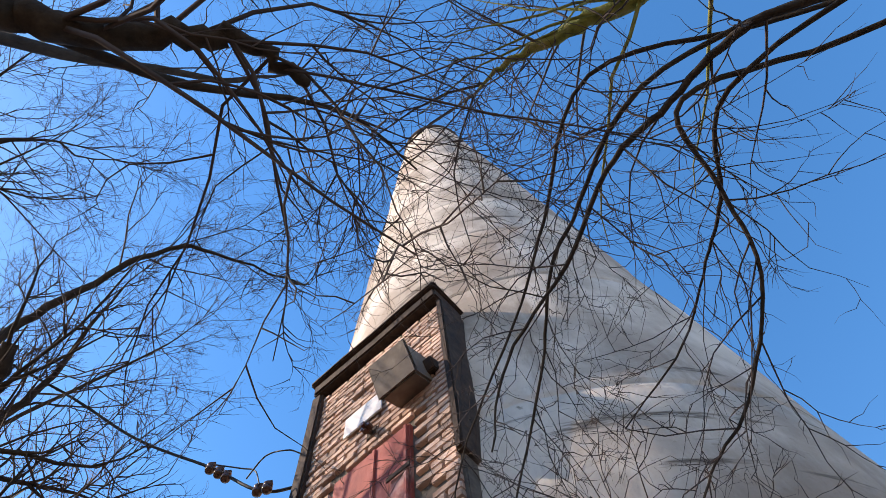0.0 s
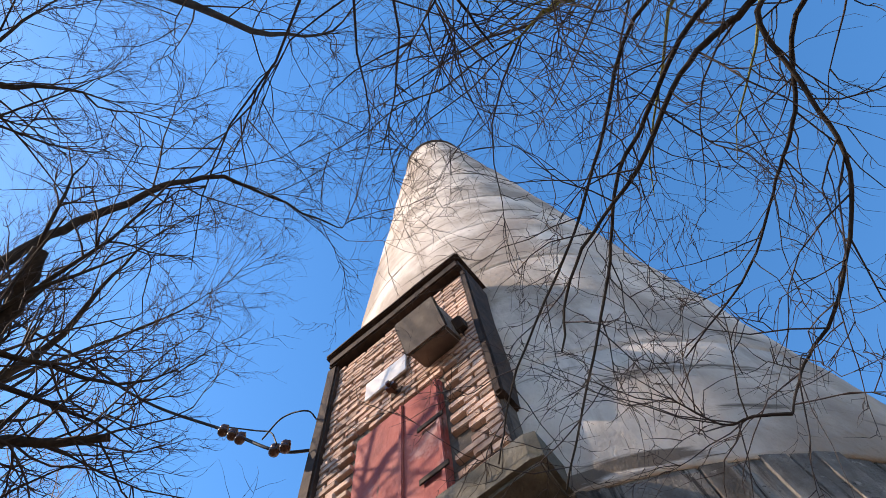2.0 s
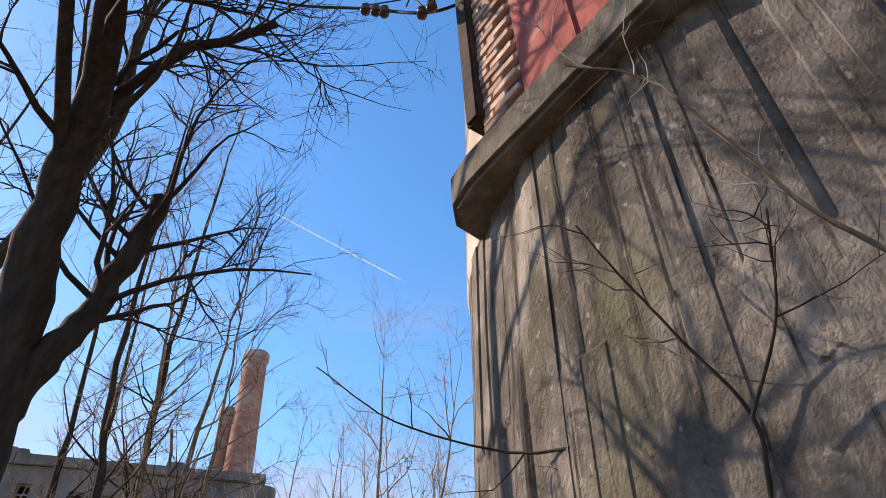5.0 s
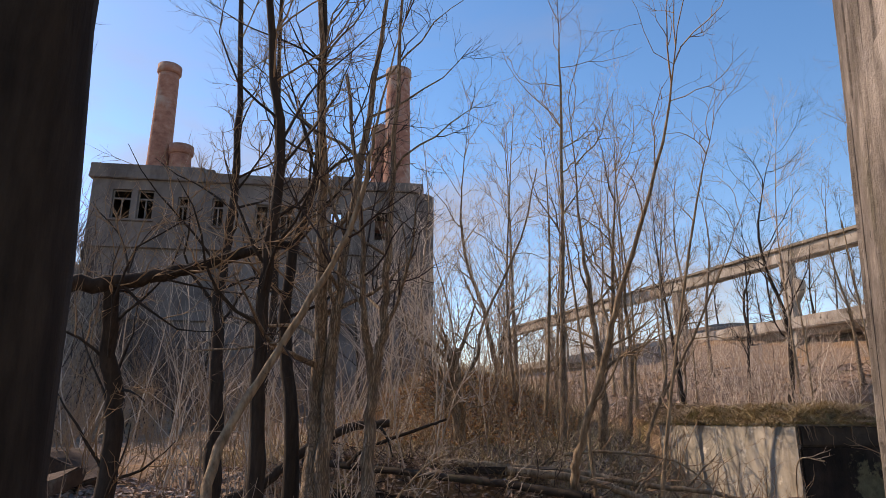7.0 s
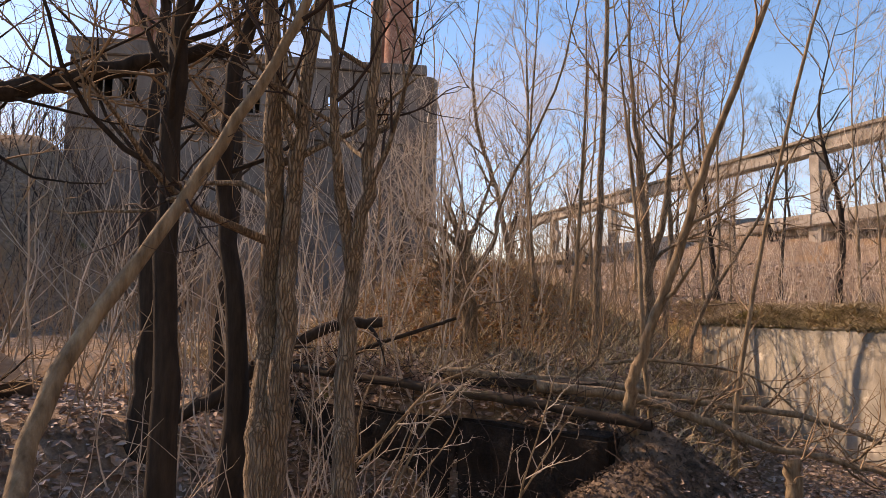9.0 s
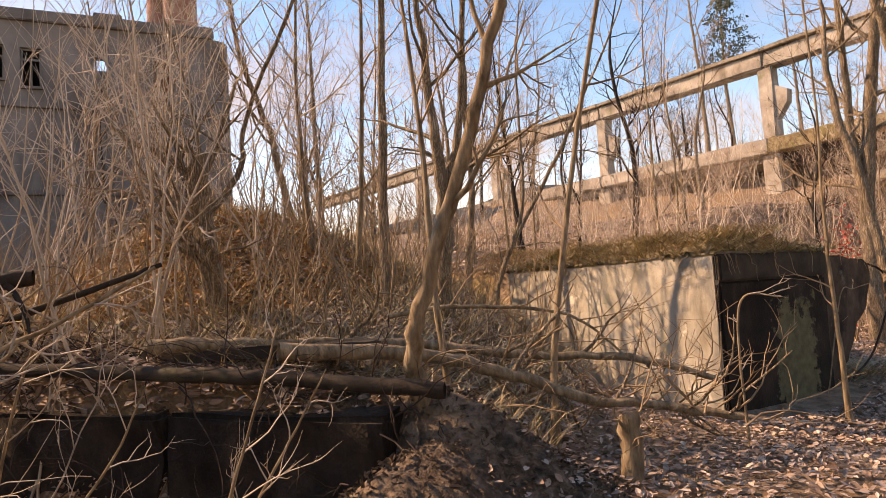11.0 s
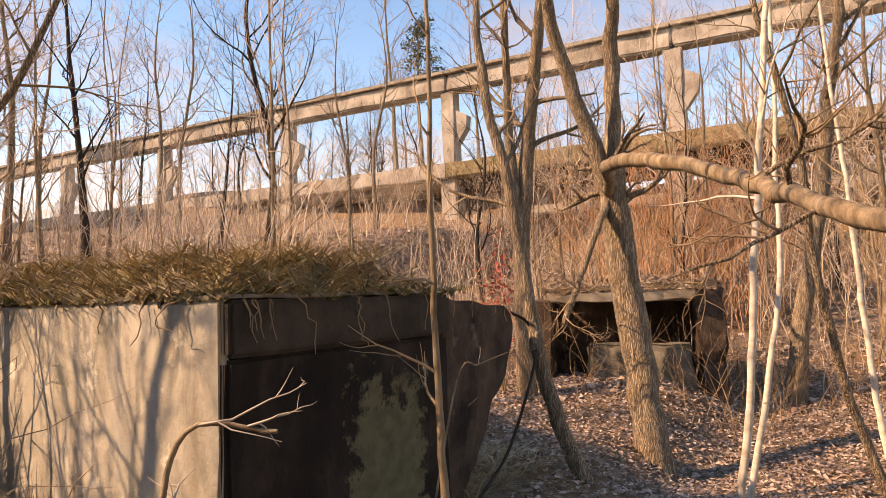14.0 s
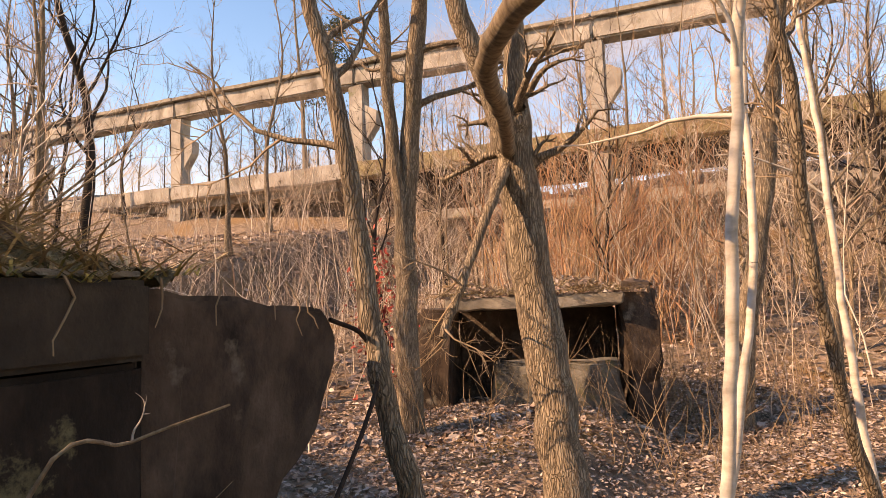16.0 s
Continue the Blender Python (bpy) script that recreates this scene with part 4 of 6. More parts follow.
tree("tree", [([(4.3, -7.5, -0.1), (4.5, -7.3, 1.4), (5.1, -6.9, 2.6), (5.89, -6.54, 3.27), (6.13, -6.43, 3.41), (6.39, -6.39, 3.52), (6.54, -6.36, 3.55), (6.69, -6.24, 3.58)], 0.085, 0.018),
              ([(6.06, -6.43, 3.39), (6.32, -6.26, 3.66), (6.63, -6.17, 3.88), (6.8, -6.07, 4.05), (6.99, -5.85, 4.18)], 0.018, 0.004),
              ([(5.1, -6.9, 2.6), (4.8, -6.6, 5.0), (5.4, -6.2, 7.4), (6.1, -6.2, 8.6)], 0.06, 0.012)],
     "dark bare tree whose limb reaches over the path", 12, M_BARK_DARK, M_TWIG_DARK, 14, 1.2, 2, 0.5, twig_r=0.2, kids=6)
tree("tree", [([(10.6, -8.2, -0.1), (10.4, -8.0, 2.4), (9.7, -7.3, 4.6), (8.97, -6.72, 5.63), (8.51, -6.52, 5.84), (8.05, -6.33, 5.99), (7.64, -6.16, 6.07), (7.36, -5.91, 6.09)], 0.14, 0.02)],
     "bare tree with a moss-green limb overhead", 13, M_BARK_MOSS, M_TWIG_DARK, 26, 1.7, 2, 0.45, twig_r=0.2, kids=6)
tree("tree", [([(10.9, -7.0, -0.1), (10.8, -6.9, 2.6), (9.8, -6.6, 4.2), (8.72, -6.38, 4.42), (8.38, -6.22, 4.51), (8.11, -5.95, 4.51), (7.89, -5.77, 4.48), (7.62, -5.33, 4.34), (7.31, -4.98, 4.15), (7.19, -4.7, 3.9)], 0.036, 0.004),
              ([(9.8, -6.6, 4.2), (8.9, -6.4, 4.7), (8.05, -6.06, 4.6), (7.72, -5.46, 4.6), (7.58, -5.25, 4.48), (7.49, -4.87, 4.28), (7.36, -4.58, 4.06), (7.17, -4.2, 3.73)], 0.018, 0.004),
              ([(9.8, -6.6, 4.2), (9.0, -6.2, 4.6), (8.17, -6.01, 4.43), (8.26, -5.66, 4.24), (8.34, -5.33, 4.0), (8.21, -4.88, 3.8), (8.03, -4.69, 3.69), (7.91, -4.58, 3.54)], 0.018, 0.004),
              ([(7.91, -4.58, 3.54), (7.8, -4.55, 3.59), (7.7, -4.51, 3.62), (7.55, -4.57, 3.73)], 0.007, 0.003),
              ([(9.8, -6.6, 4.2), (8.9, -6.3, 5.1), (7.97, -6.1, 5.17), (7.68, -5.33, 5.09), (7.5, -4.92, 4.9), (7.13, -4.31, 4.58), (6.98, -4.0, 4.24)], 0.018, 0.004),
              ([(9.8, -6.6, 4.2), (9.2, -6.5, 4.5), (8.42, -6.03, 4.51), (8.41, -5.53, 4.51), (8.35, -5.22, 4.51), (8.23, -4.81, 4.46), (7.93, -4.38, 4.43)], 0.018, 0.004)],
     "bare tree with long drooping dark branches before the chimney", 14, M_BARK_DARK, M_TWIG_DARK, 14, 0.8, 2, 0.35, 0.0, 0.12, 8, kids=4, twig_r=0.3)
tree("shrub", [([(6.9, -3.95, -0.1), (6.85, -3.85, 1.2), (6.62, -3.53, 2.16), (6.42, -3.34, 2.33), (6.13, -3.18, 2.5), (5.8, -3.03, 2.59), (5.3, -3.04, 2.81), (4.93, -3.13, 3.12)], 0.014, 0.003),
               ([(6.62, -3.6, 2.1), (6.64, -3.66, 2.32), (6.51, -3.71, 2.58), (6.4, -3.77, 2.78), (6.29, -3.86, 2.98)], 0.008, 0.003),
               ([(6.63, -3.71, 2.3), (6.76, -3.83, 2.52), (6.81, -4.0, 2.76)], 0.006, 0.003)],
     "thin bare shrub stems against the chimney foot", 15, M_BARK_DARK, M_TWIG_DARK, 5, 0.35, 1, 0.5, kids=3, sides=6, flare=False)
tree("shrub", [([(7.6, -4.5, -0.1), (7.4, -4.2, 1.6), (7.03, -4.03, 2.49), (6.9, -4.04, 2.69), (6.77, -4.12, 2.91), (6.6, -4.24, 3.14), (6.38, -4.29, 3.26)], 0.012, 0.003),
               ([(7.5, -4.35, 0.8), (7.7, -4.2, 2.2), (7.9, -4.3, 3.0)], 0.008, 0.003)],
     "pale thin shrub stem before the chimney foot", 16, M_BARK_PALE, M_TWIG_PALE, 5, 0.3, 1, 0.5, kids=3, sides=6, flare=False)
FINE = "far bare tree with a dense crown of fine twigs"
tree("tree", [([(0.8, -3.3, 0.0), (1.1, -3.1, 3.0), (2.19, -2.74, 6.06), (2.78, -3.21, 7.04), (3.15, -3.44, 7.58), (3.66, -4.01, 8.2), (4.1, -4.36, 8.63)], 0.1, 0.008),
              ([(2.3, -2.8, 6.2), (2.86, -3.26, 6.93), (3.54, -3.37, 7.64), (4.16, -3.47, 8.19), (4.61, -3.67, 8.63)], 0.03, 0.005),
              ([(2.0, -2.6, 5.4), (2.6, -3.6, 6.8), (3.0, -4.2, 7.8)], 0.03, 0.006)], FINE, 17, M_BARK_DARK, M_TWIG_DARK, 15, 1.2, 2, 0.45, 0.1, kids=7, spread=0.6, twig_r=0.3)
tree("tree", [([(0.4, -5.0, 0.0), (0.8, -5.1, 3.4), (2.31, -5.58, 6.45), (2.89, -5.78, 7.13), (3.43, -5.82, 7.64), (4.04, -5.61, 8.11)], 0.11, 0.01),
              ([(2.5, -5.65, 6.6), (2.98, -5.78, 6.99), (3.49, -6.34, 7.56), (3.93, -6.73, 8.0)], 0.03, 0.006)], FINE, 18, M_BARK_DARK, M_TWIG_DARK, 17, 1.4, 2, 0.45, 0.06, kids=7, spread=0.65, twig_r=0.3)
# stand of slim trees between the stack and the works
STAND = "slim dark bare tree of a dense stand"
for k, (x, y, h, lx, ly, r) in enumerate(((0.9, -0.4, 8.5, 0.2, -0.5, 0.07), (0.42, 0.43, 9.0, 0.6, -0.3, 0.075), (-1.2, 0.9, 8.0, 0.1, -0.4, 0.09), (-2.3, 2.6, 9.0, 0.6, -0.8, 0.08), (-0.6, -2.4, 8.5, 0.3, 0.2, 0.07))):
    z = gz1(x, y)
    w = np.random.default_rng(200 + k).normal(0, 0.06, 8)
    tree("tree", [([(x, y, z - 0.1), (x + 0.05 * lx + 0.5 * w[0], y + w[1] * 0.5, z + 0.14 * h), (x + 0.1 * lx + w[2], y + 0.1 * ly + w[3], z + 0.3 * h), (x + 0.25 * lx + w[4], y + 0.2 * ly + w[5], z + 0.46 * h), (x + 0.45 * lx + w[6], y + 0.4 * ly + w[7], z + 0.62 * h), (x + lx, y + ly, z + h), (x + 1.15 * lx + 0.1, y + 1.2 * ly, z + 1.16 * h)], 1.1 * r, 0.016)],
         STAND, 30 + k, M_BARK_DARK, M_TWIG, 24, 1.6, 2, 0.3, 0.14, group="stand of slim trees", kids=6, twig_r=0.3)
tree("tree", [([(1.2, 5.6, 0.8), (1.25, 5.6, 3.0), (1.41, 5.46, 5.2), (1.5, 5.4, 7.5), (1.55, 5.3, 9.2)], 0.06, 0.008)], "slender pale-twigged bare tree", 41, M_BARK, M_TWIG, 14, 1.5, 2, 0.4, 0.14, kids=5)

# ---- trees of the second half ----
tree("tree", [([(0.86, 0.32, -0.1), (0.84, 0.36, 0.62), (0.76, 0.42, 1.28), (0.82, 0.38, 2.02), (0.95, 0.2, 2.9), (1.0, 0.0, 5.0), (1.1, -0.4, 7.5)], 0.115, 0.03),
              ([(0.86, 0.36, 0.3), (0.91, 0.42, 1.28), (0.97, 0.39, 2.15), (1.12, 0.3, 2.9), (1.5, 0.3, 5.2), (1.8, 0.2, 7.2)], 0.085, 0.02)],
     "twin-stemmed tree with deep brown furrowed bark", 50, M_BARK, M_TWIG_DARK, 9, 1.6, 2, 0.5)
tree("tree", [([(1.42, 0.4, -0.1), (1.41, 0.43, 0.66), (1.35, 0.49, 1.27), (1.39, 0.48, 1.85), (1.51, 0.43, 2.29), (1.62, 0.36, 3.2), (1.8, 0.2, 5.2), (1.9, 0.1, 7.0)], 0.075, 0.02),
              ([(1.39, 0.48, 1.85), (1.4, 0.36, 2.22), (1.44, 0.24, 2.49), (1.5, 0.1, 3.2), (1.5, -0.2, 4.6)], 0.045, 0.015)],
     "slim furrowed tree that forks above head height", 51, M_BARK, M_TWIG_DARK, 8, 1.4, 2, 0.5)
tree("tree", [([(2.46, 2.98, 0.35), (2.4, 2.82, 0.75), (2.44, 2.7, 1.05), (2.56, 2.67, 1.4), (2.83, 2.62, 2.1), (3.08, 2.54, 2.8), (3.7, 2.4, 4.4), (4.0, 2.2, 5.6)], 0.06, 0.02)],
     "sunlit leaning tree on the edge of the bank", 52, M_BARK_PALE, M_TWIG, 8, 1.2, 2, 0.5)
tree("tree", [([(1.75, 5.8, 0.4), (1.78, 5.73, 0.7), (1.86, 5.55, 1.4), (1.92, 5.36, 2.2), (1.91, 5.18, 3.0), (1.85, 5.0, 4.4), (1.8, 4.9, 6.6)], 0.11, 0.02),
              ([(1.92, 5.4, 2.1), (2.15, 5.3, 2.9), (2.3, 5.1, 4.0), (2.5, 5.0, 5.6)], 0.05, 0.012)],
     "dark upright tree with split bark on the bank", 53, M_BARK, M_TWIG, 9, 1.3, 2, 0.5)
tree("tree", [([(2.43, 3.43, 0.3), (2.4, 3.46, 0.6), (2.32, 3.52, 1.4), (2.28, 3.59, 2.2), (2.21, 3.64, 2.9), (2.1, 3.6, 4.2), (2.0, 3.6, 5.4)], 0.03, 0.01)],
     "thin pale sunlit pole tree on the bank", 71, M_BARK_PALE, M_TWIG, 8, 0.8, 1, 0.5, sides=8)
tree("tree", [([(0.5, 6.4, 0.6), (0.52, 6.39, 0.95), (0.78, 6.24, 3.26), (1.04, 5.74, 4.9), (1.1, 5.5, 6.5)], 0.045, 0.01)], "thin straight pole tree on the bank", 54, M_BARK_PALE, M_TWIG, 10, 1.1, 2, 0.4)
tree("tree", [([(1.97, 7.28, 0.3), (1.99, 7.33, 0.6), (2.01, 7.39, 1.21), (2.22, 7.45, 1.76), (2.88, 7.45, 2.9), (3.52, 7.16, 4.02), (4.1, 6.9, 5.2)], 0.05, 0.012),
              ([(2.1, 7.42, 1.5), (2.4, 7.5, 2.4), (2.4, 7.6, 4.0), (2.6, 7.5, 5.5)], 0.03, 0.01)],
     "leaning brown tree at the end of the block", 55, M_BARK, M_TWIG, 8, 1.1, 2, 0.4)
tree("tree", [([(1.3, 8.78, 0.6), (1.35, 8.74, 1.55), (1.49, 8.66, 2.78), (1.51, 8.44, 3.66), (1.6, 8.17, 4.6), (1.6, 8.0, 7.0)], 0.07, 0.015)], "upright bare tree behind the block", 56, M_BARK, M_TWIG, 9, 1.3, 2, 0.4)
tree("tree", [([(-1.3, 8.75, 1.4), (-1.39, 8.56, 2.4), (-1.56, 8.19, 3.91), (-1.72, 7.7, 5.06), (-1.57, 7.29, 6.2), (-1.2, 7.0, 8.0)], 0.075, 0.015)], "forked bare tree on the leafy mound", 57, M_BARK, M_TWIG, 12, 1.6, 2, 0.35)
tree("broken_tree", [([(0.05, 4.42, 0.8), (0.03, 4.4, 1.29), (0.0, 4.34, 1.92), (0.02, 4.24, 2.6)], 0.1, 0.085), ([(0.03, 4.34, 2.05), (0.32, 4.44, 2.48), (0.43, 4.39, 2.92), (1.18, 4.24, 4.16), (1.5, 4.2, 5.2)], 0.035, 0.008),
                     ([(0.0, 4.34, 1.95), (-0.25, 4.2, 2.2), (-0.4, 4.1, 2.45)], 0.04, 0.02), ([(0.02, 4.35, 2.2), (-0.1, 4.3, 3.2), (-0.5, 4.2, 4.6)], 0.02, 0.006)],
     "snapped tree stump with live side stems", 58, M_BARK, M_TWIG_PALE, 8, 1.2, 2, 0.3)
tree("tree", [([(7.06, 8.05, -0.6), (6.98, 8.08, -0.3), (6.7, 8.18, 0.5), (6.56, 8.26, 1.3), (6.43, 8.35, 2.4), (6.23, 8.47, 3.6), (6.25, 8.53, 4.7), (6.1, 8.4, 6.6)], 0.085, 0.03)], "leaning grey-brown tree in the hollow", 59, M_BARK, M_TWIG, 8, 1.3, 2, 0.5)
tree("tree", [([(7.58, 11.7, -0.7), (7.56, 11.69, 0.25), (7.58, 11.7, 2.23), (7.68, 11.35, 4.05), (7.72, 10.76, 5.68), (7.7, 10.5, 7.5)], 0.17, 0.05), ([(7.58, 11.7, 1.9), (7.4, 11.5, 3.6), (7.3, 11.2, 5.5), (7.2, 11.0, 7.5)], 0.09, 0.03)], "stout dark forked tree in the hollow", 60, M_BARK, M_TWIG, 9, 1.5, 2, 0.5)
big = tree("tree", [([(8.35, 9.35, -0.75), (8.31, 9.4, -0.51), (8.26, 9.62, 0.77), (8.13, 9.68, 2.02), (8.03, 9.64, 2.72), (7.99, 9.55, 2.9)], 0.19, 0.15),
              ([(8.0, 9.6, 2.6), (7.44, 9.46, 4.0), (7.14, 9.21, 4.97), (6.9, 9.0, 6.6)], 0.1, 0.035), ([(8.12, 9.7, 2.2), (8.11, 9.6, 3.94), (8.01, 9.3, 4.97), (8.0, 9.2, 7.2)], 0.12, 0.04),
              ([(8.0, 9.6, 2.55), (7.5, 8.5, 2.5), (7.1, 7.7, 2.42), (6.9, 7.0, 2.34), (6.8, 6.34, 2.2), (6.85, 5.7, 1.97), (6.62, 4.93, 1.74), (6.5, 4.36, 1.58), (6.5, 3.7, 1.45)], 0.06, 0.032),
              ([(8.02, 9.62, 2.5), (7.75, 9.45, 2.05), (7.5, 9.35, 1.55), (7.3, 9.3, 1.12)], 0.045, 0.03)],
     "stout tree with deeply ridged tan bark and a long low branch", 61, M_BARK, M_TWIG, 6, 0.7, 2, 0.6, twig_r=0.3)
big.location.x -= 0.05
BIRCH = "thin white-barked birch with dark scars"
tree("birch", [([(7.8, 7.46, -0.7), (7.82, 7.43, -0.4), (7.89, 7.27, 0.6), (7.91, 7.16, 1.6), (7.97, 7.07, 2.6), (8.04, 7.0, 3.6), (8.2, 6.9, 5.2)], 0.036, 0.02)], BIRCH, 62, M_BIRCH, M_TWIG, 7, 0.9, 1, 0.55, group="clump of birches", sides=10)
tree("birch", [([(8.46, 8.22, -0.7), (8.49, 8.2, -0.4), (8.63, 8.06, 0.6), (8.74, 7.96, 1.6), (8.76, 7.95, 2.6), (8.8, 7.95, 3.6), (8.75, 7.9, 5.2)], 0.036, 0.015)], BIRCH, 63, M_BIRCH, M_TWIG, 7, 0.9, 1, 0.55, group="clump of birches", sides=10)
tree("birch", [([(10.68, 8.94, -0.7), (10.64, 8.94, -0.4), (10.52, 8.95, 0.6), (10.43, 8.94, 1.6), (10.34, 8.91, 2.6), (10.22, 8.91, 3.8), (10.0, 8.8, 5.8)], 0.042, 0.016)], BIRCH, 64, M_BIRCH, M_TWIG, 7, 0.9, 1, 0.55, group="clump of birches", sides=10)
tree("tree", [([(9.75, 8.0, -0.7), (9.69, 7.98, -0.45), (9.24, 7.88, 0.6), (8.87, 7.69, 1.6), (8.59, 7.48, 2.6), (8.27, 7.42, 3.6), (7.99, 7.39, 4.6), (7.9, 7.3, 6.0)], 0.048, 0.02)], "crooked dark slim tree beside the birches", 65, M_BARK, M_TWIG, 8, 1.0, 2, 0.5)
tree("tree", [([(12.0, 12.0, -0.6), (12.05, 11.9, 0.48), (12.35, 11.55, 3.05), (12.28, 11.11, 4.69), (12.22, 10.76, 5.8), (12.2, 10.5, 8.0)], 0.16, 0.05)], "straight grey-barked tree before the viaduct", 66, M_BARK, M_TWIG, 9, 1.5, 2, 0.5)
tree("sapling", [([(5.4, 6.0, -0.15), (5.37, 6.0, 0.71), (5.36, 6.03, 1.28), (5.35, 6.0, 2.02), (5.34, 5.9, 2.7), (5.28, 5.8, 4.2)], 0.024, 0.008)], "thin upright sapling by the recess", 67, M_BARK_PALE, M_TWIG, 7, 0.4, 1, 0.2, sides=8, kids=3)
tree("tree", [([(1.7, -1.55, -0.1), (1.64, -1.48, 0.7), (1.42, -1.22, 1.35), (1.49, -0.79, 2.05), (1.73, -0.46, 2.84), (1.87, -0.32, 3.46), (1.94, -0.24, 4.2), (2.2, 0.1, 6.0)], 0.046, 0.012)], "crooked leaning slim tree", 68, M_BARK_PALE, M_TWIG_DARK, 7, 1.2, 2, 0.5)
tree("broken_tree", [([(0.02, -1.1, -0.1), (0.01, -1.11, 0.59), (-0.07, -1.03, 1.51), (-0.09, -1.14, 2.07), (-0.05, -1.22, 2.62)], 0.085, 0.06), ([(-1.5, -2.8, 2.3), (-0.5, -2.0, 2.5), (-0.1, -1.34, 2.6), (0.13, -0.95, 2.72), (0.34, -0.67, 2.84), (0.59, -0.39, 2.99), (0.9, -0.1, 3.1)], 0.085, 0.04)],
     "broken tree with its trunk snapped over level", 69, M_BARK_DARK, M_TWIG, 12, 1.1, 2, 0.2, twig_r=0.2)
tree("tree", [([(3.0, 3.9, 0.0), (3.06, 4.0, 1.0), (3.3, 4.1, 2.4), (3.75, 3.9, 4.2), (4.1, 3.7, 5.2)], 0.032, 0.01)], "thin leaning sapling above fallen branches", 70, M_BARK_PALE, M_TWIG, 6, 0.8, 1, 0.4, sides=8)


def fallen(name, stems, label, seed, bark=M_BARK, twig=M_TWIG, twigs=11, reach=0.7):
    return tagged(tree(name, stems, label, seed, bark, twig, twigs, reach, 1, 0.2, 0.02, sides=8, flare=False, kids=4), category="branch")


fallen("fallen_branch", [([(0.5, 3.0, 1.02), (1.13, 3.38, 0.98), (1.82, 3.89, 0.92), (2.78, 4.29, 0.76), (3.53, 4.46, 0.7), (4.14, 4.49, 0.52)], 0.055, 0.022)], "long bare fallen limb lying before the block", 80)
fallen("fallen_branch", [([(1.57, 2.79, 0.98), (2.24, 3.33, 0.88), (2.78, 3.65, 0.7), (3.27, 3.84, 0.5), (3.71, 3.97, 0.43), (4.22, 4.04, 0.34)], 0.052, 0.025)], "long bare fallen limb lying before the block", 81)
fallen("fallen_branch", [([(1.75, 4.14, 1.1), (2.21, 4.32, 1.15), (2.92, 4.51, 1.08), (3.23, 4.54, 0.96), (3.5, 4.6, 0.7)], 0.02, 0.008)], "thin tangled fallen branch", 82)
fallen("fallen_branch", [([(4.37, 4.82, -0.05), (4.37, 4.92, 0.75), (4.44, 4.95, 1.09), (4.7, 4.93, 1.08)], 0.012, 0.007)], "pale bent twig in front of the recess", 83, M_BARK_PALE, M_TWIG_PALE, 4, 0.3)
fallen("fallen_branch", [([(1.1, 0.3, 0.3), (1.51, 0.59, 0.81), (1.72, 0.83, 1.13), (1.9, 0.97, 1.25), (2.13, 1.1, 1.4)], 0.012, 0.005)], "pale dry branch leaning out of the pit", 84, M_BARK_PALE, M_TWIG_PALE, 5, 0.4)
fallen("fallen_branch", [([(1.6, 0.3, 0.2), (1.84, 0.49, 0.83), (1.94, 0.62, 1.06), (2.04, 0.7, 1.2)], 0.009, 0.004)], "pale dry branch leaning out of the pit", 85, M_BARK_PALE, M_TWIG_PALE, 5, 0.4)
fallen("fallen_log", [([(-1.1, 1.0, 0.6), (-0.82, 1.38, 0.86), (-0.56, 1.77, 1.2), (-0.22, 2.17, 1.45), (0.12, 2.49, 1.5)], 0.07, 0.05)], "dark fallen log propped on the bank", 86, M_BARK_DARK, M_TWIG, 3, 0.5)
fallen("fallen_branch", [([(-0.37, 2.3, 1.0), (-0.14, 2.4, 1.2), (0.43, 2.74, 1.44), (0.7, 2.9, 1.55)], 0.03, 0.015)], "dark fallen branch on the bank", 87, M_BARK_DARK, M_TWIG, 5, 0.5)
lean = np.random.default_rng(89)
for k in range(5):
    x, y = lean.uniform(0.3, 2.5), lean.uniform(1.2, 2.2)
    dx, dy, h = lean.normal(0.25, 0.35), lean.normal(0.1, 0.2), lean.uniform(0.7, 1.35)
    z = gz1(x, y)
    stick = fallen("fallen_branch", [([(x, y, z - 0.05), (x + 0.35 * dx + lean.normal(0, 0.05), y + 0.3 * dy, z + 0.35 * h), (x + 0.7 * dx, y + 0.7 * dy + lean.normal(0, 0.05), z + 0.7 * h), (x + dx, y + dy, z + h)], lean.uniform(0.008, 0.014), 0.004)], "pale dry branch leaning before the pit wall", 300 + k, M_BARK_PALE, M_TWIG_PALE, 5, 0.35)
fallen("fallen_branch", [([(5.29, 6.18, 0.1), (5.54, 6.43, 1.0), (5.7, 6.58, 1.06), (5.91, 6.71, 1.11)], 0.007, 0.003)], "long pale bare stick leaning by the broken wing", 90, M_BARK_PALE, M_TWIG_PALE, 1, 0.1)
fallen("cut_stump", [([(3.5, 3.44, -0.1), (3.51, 3.44, 0.2), (3.5, 3.44, 0.48)], 0.075, 0.065)], "short pale broken stump in leaves", 88, M_BARK_PALE, M_TWIG, 1, 0.2)

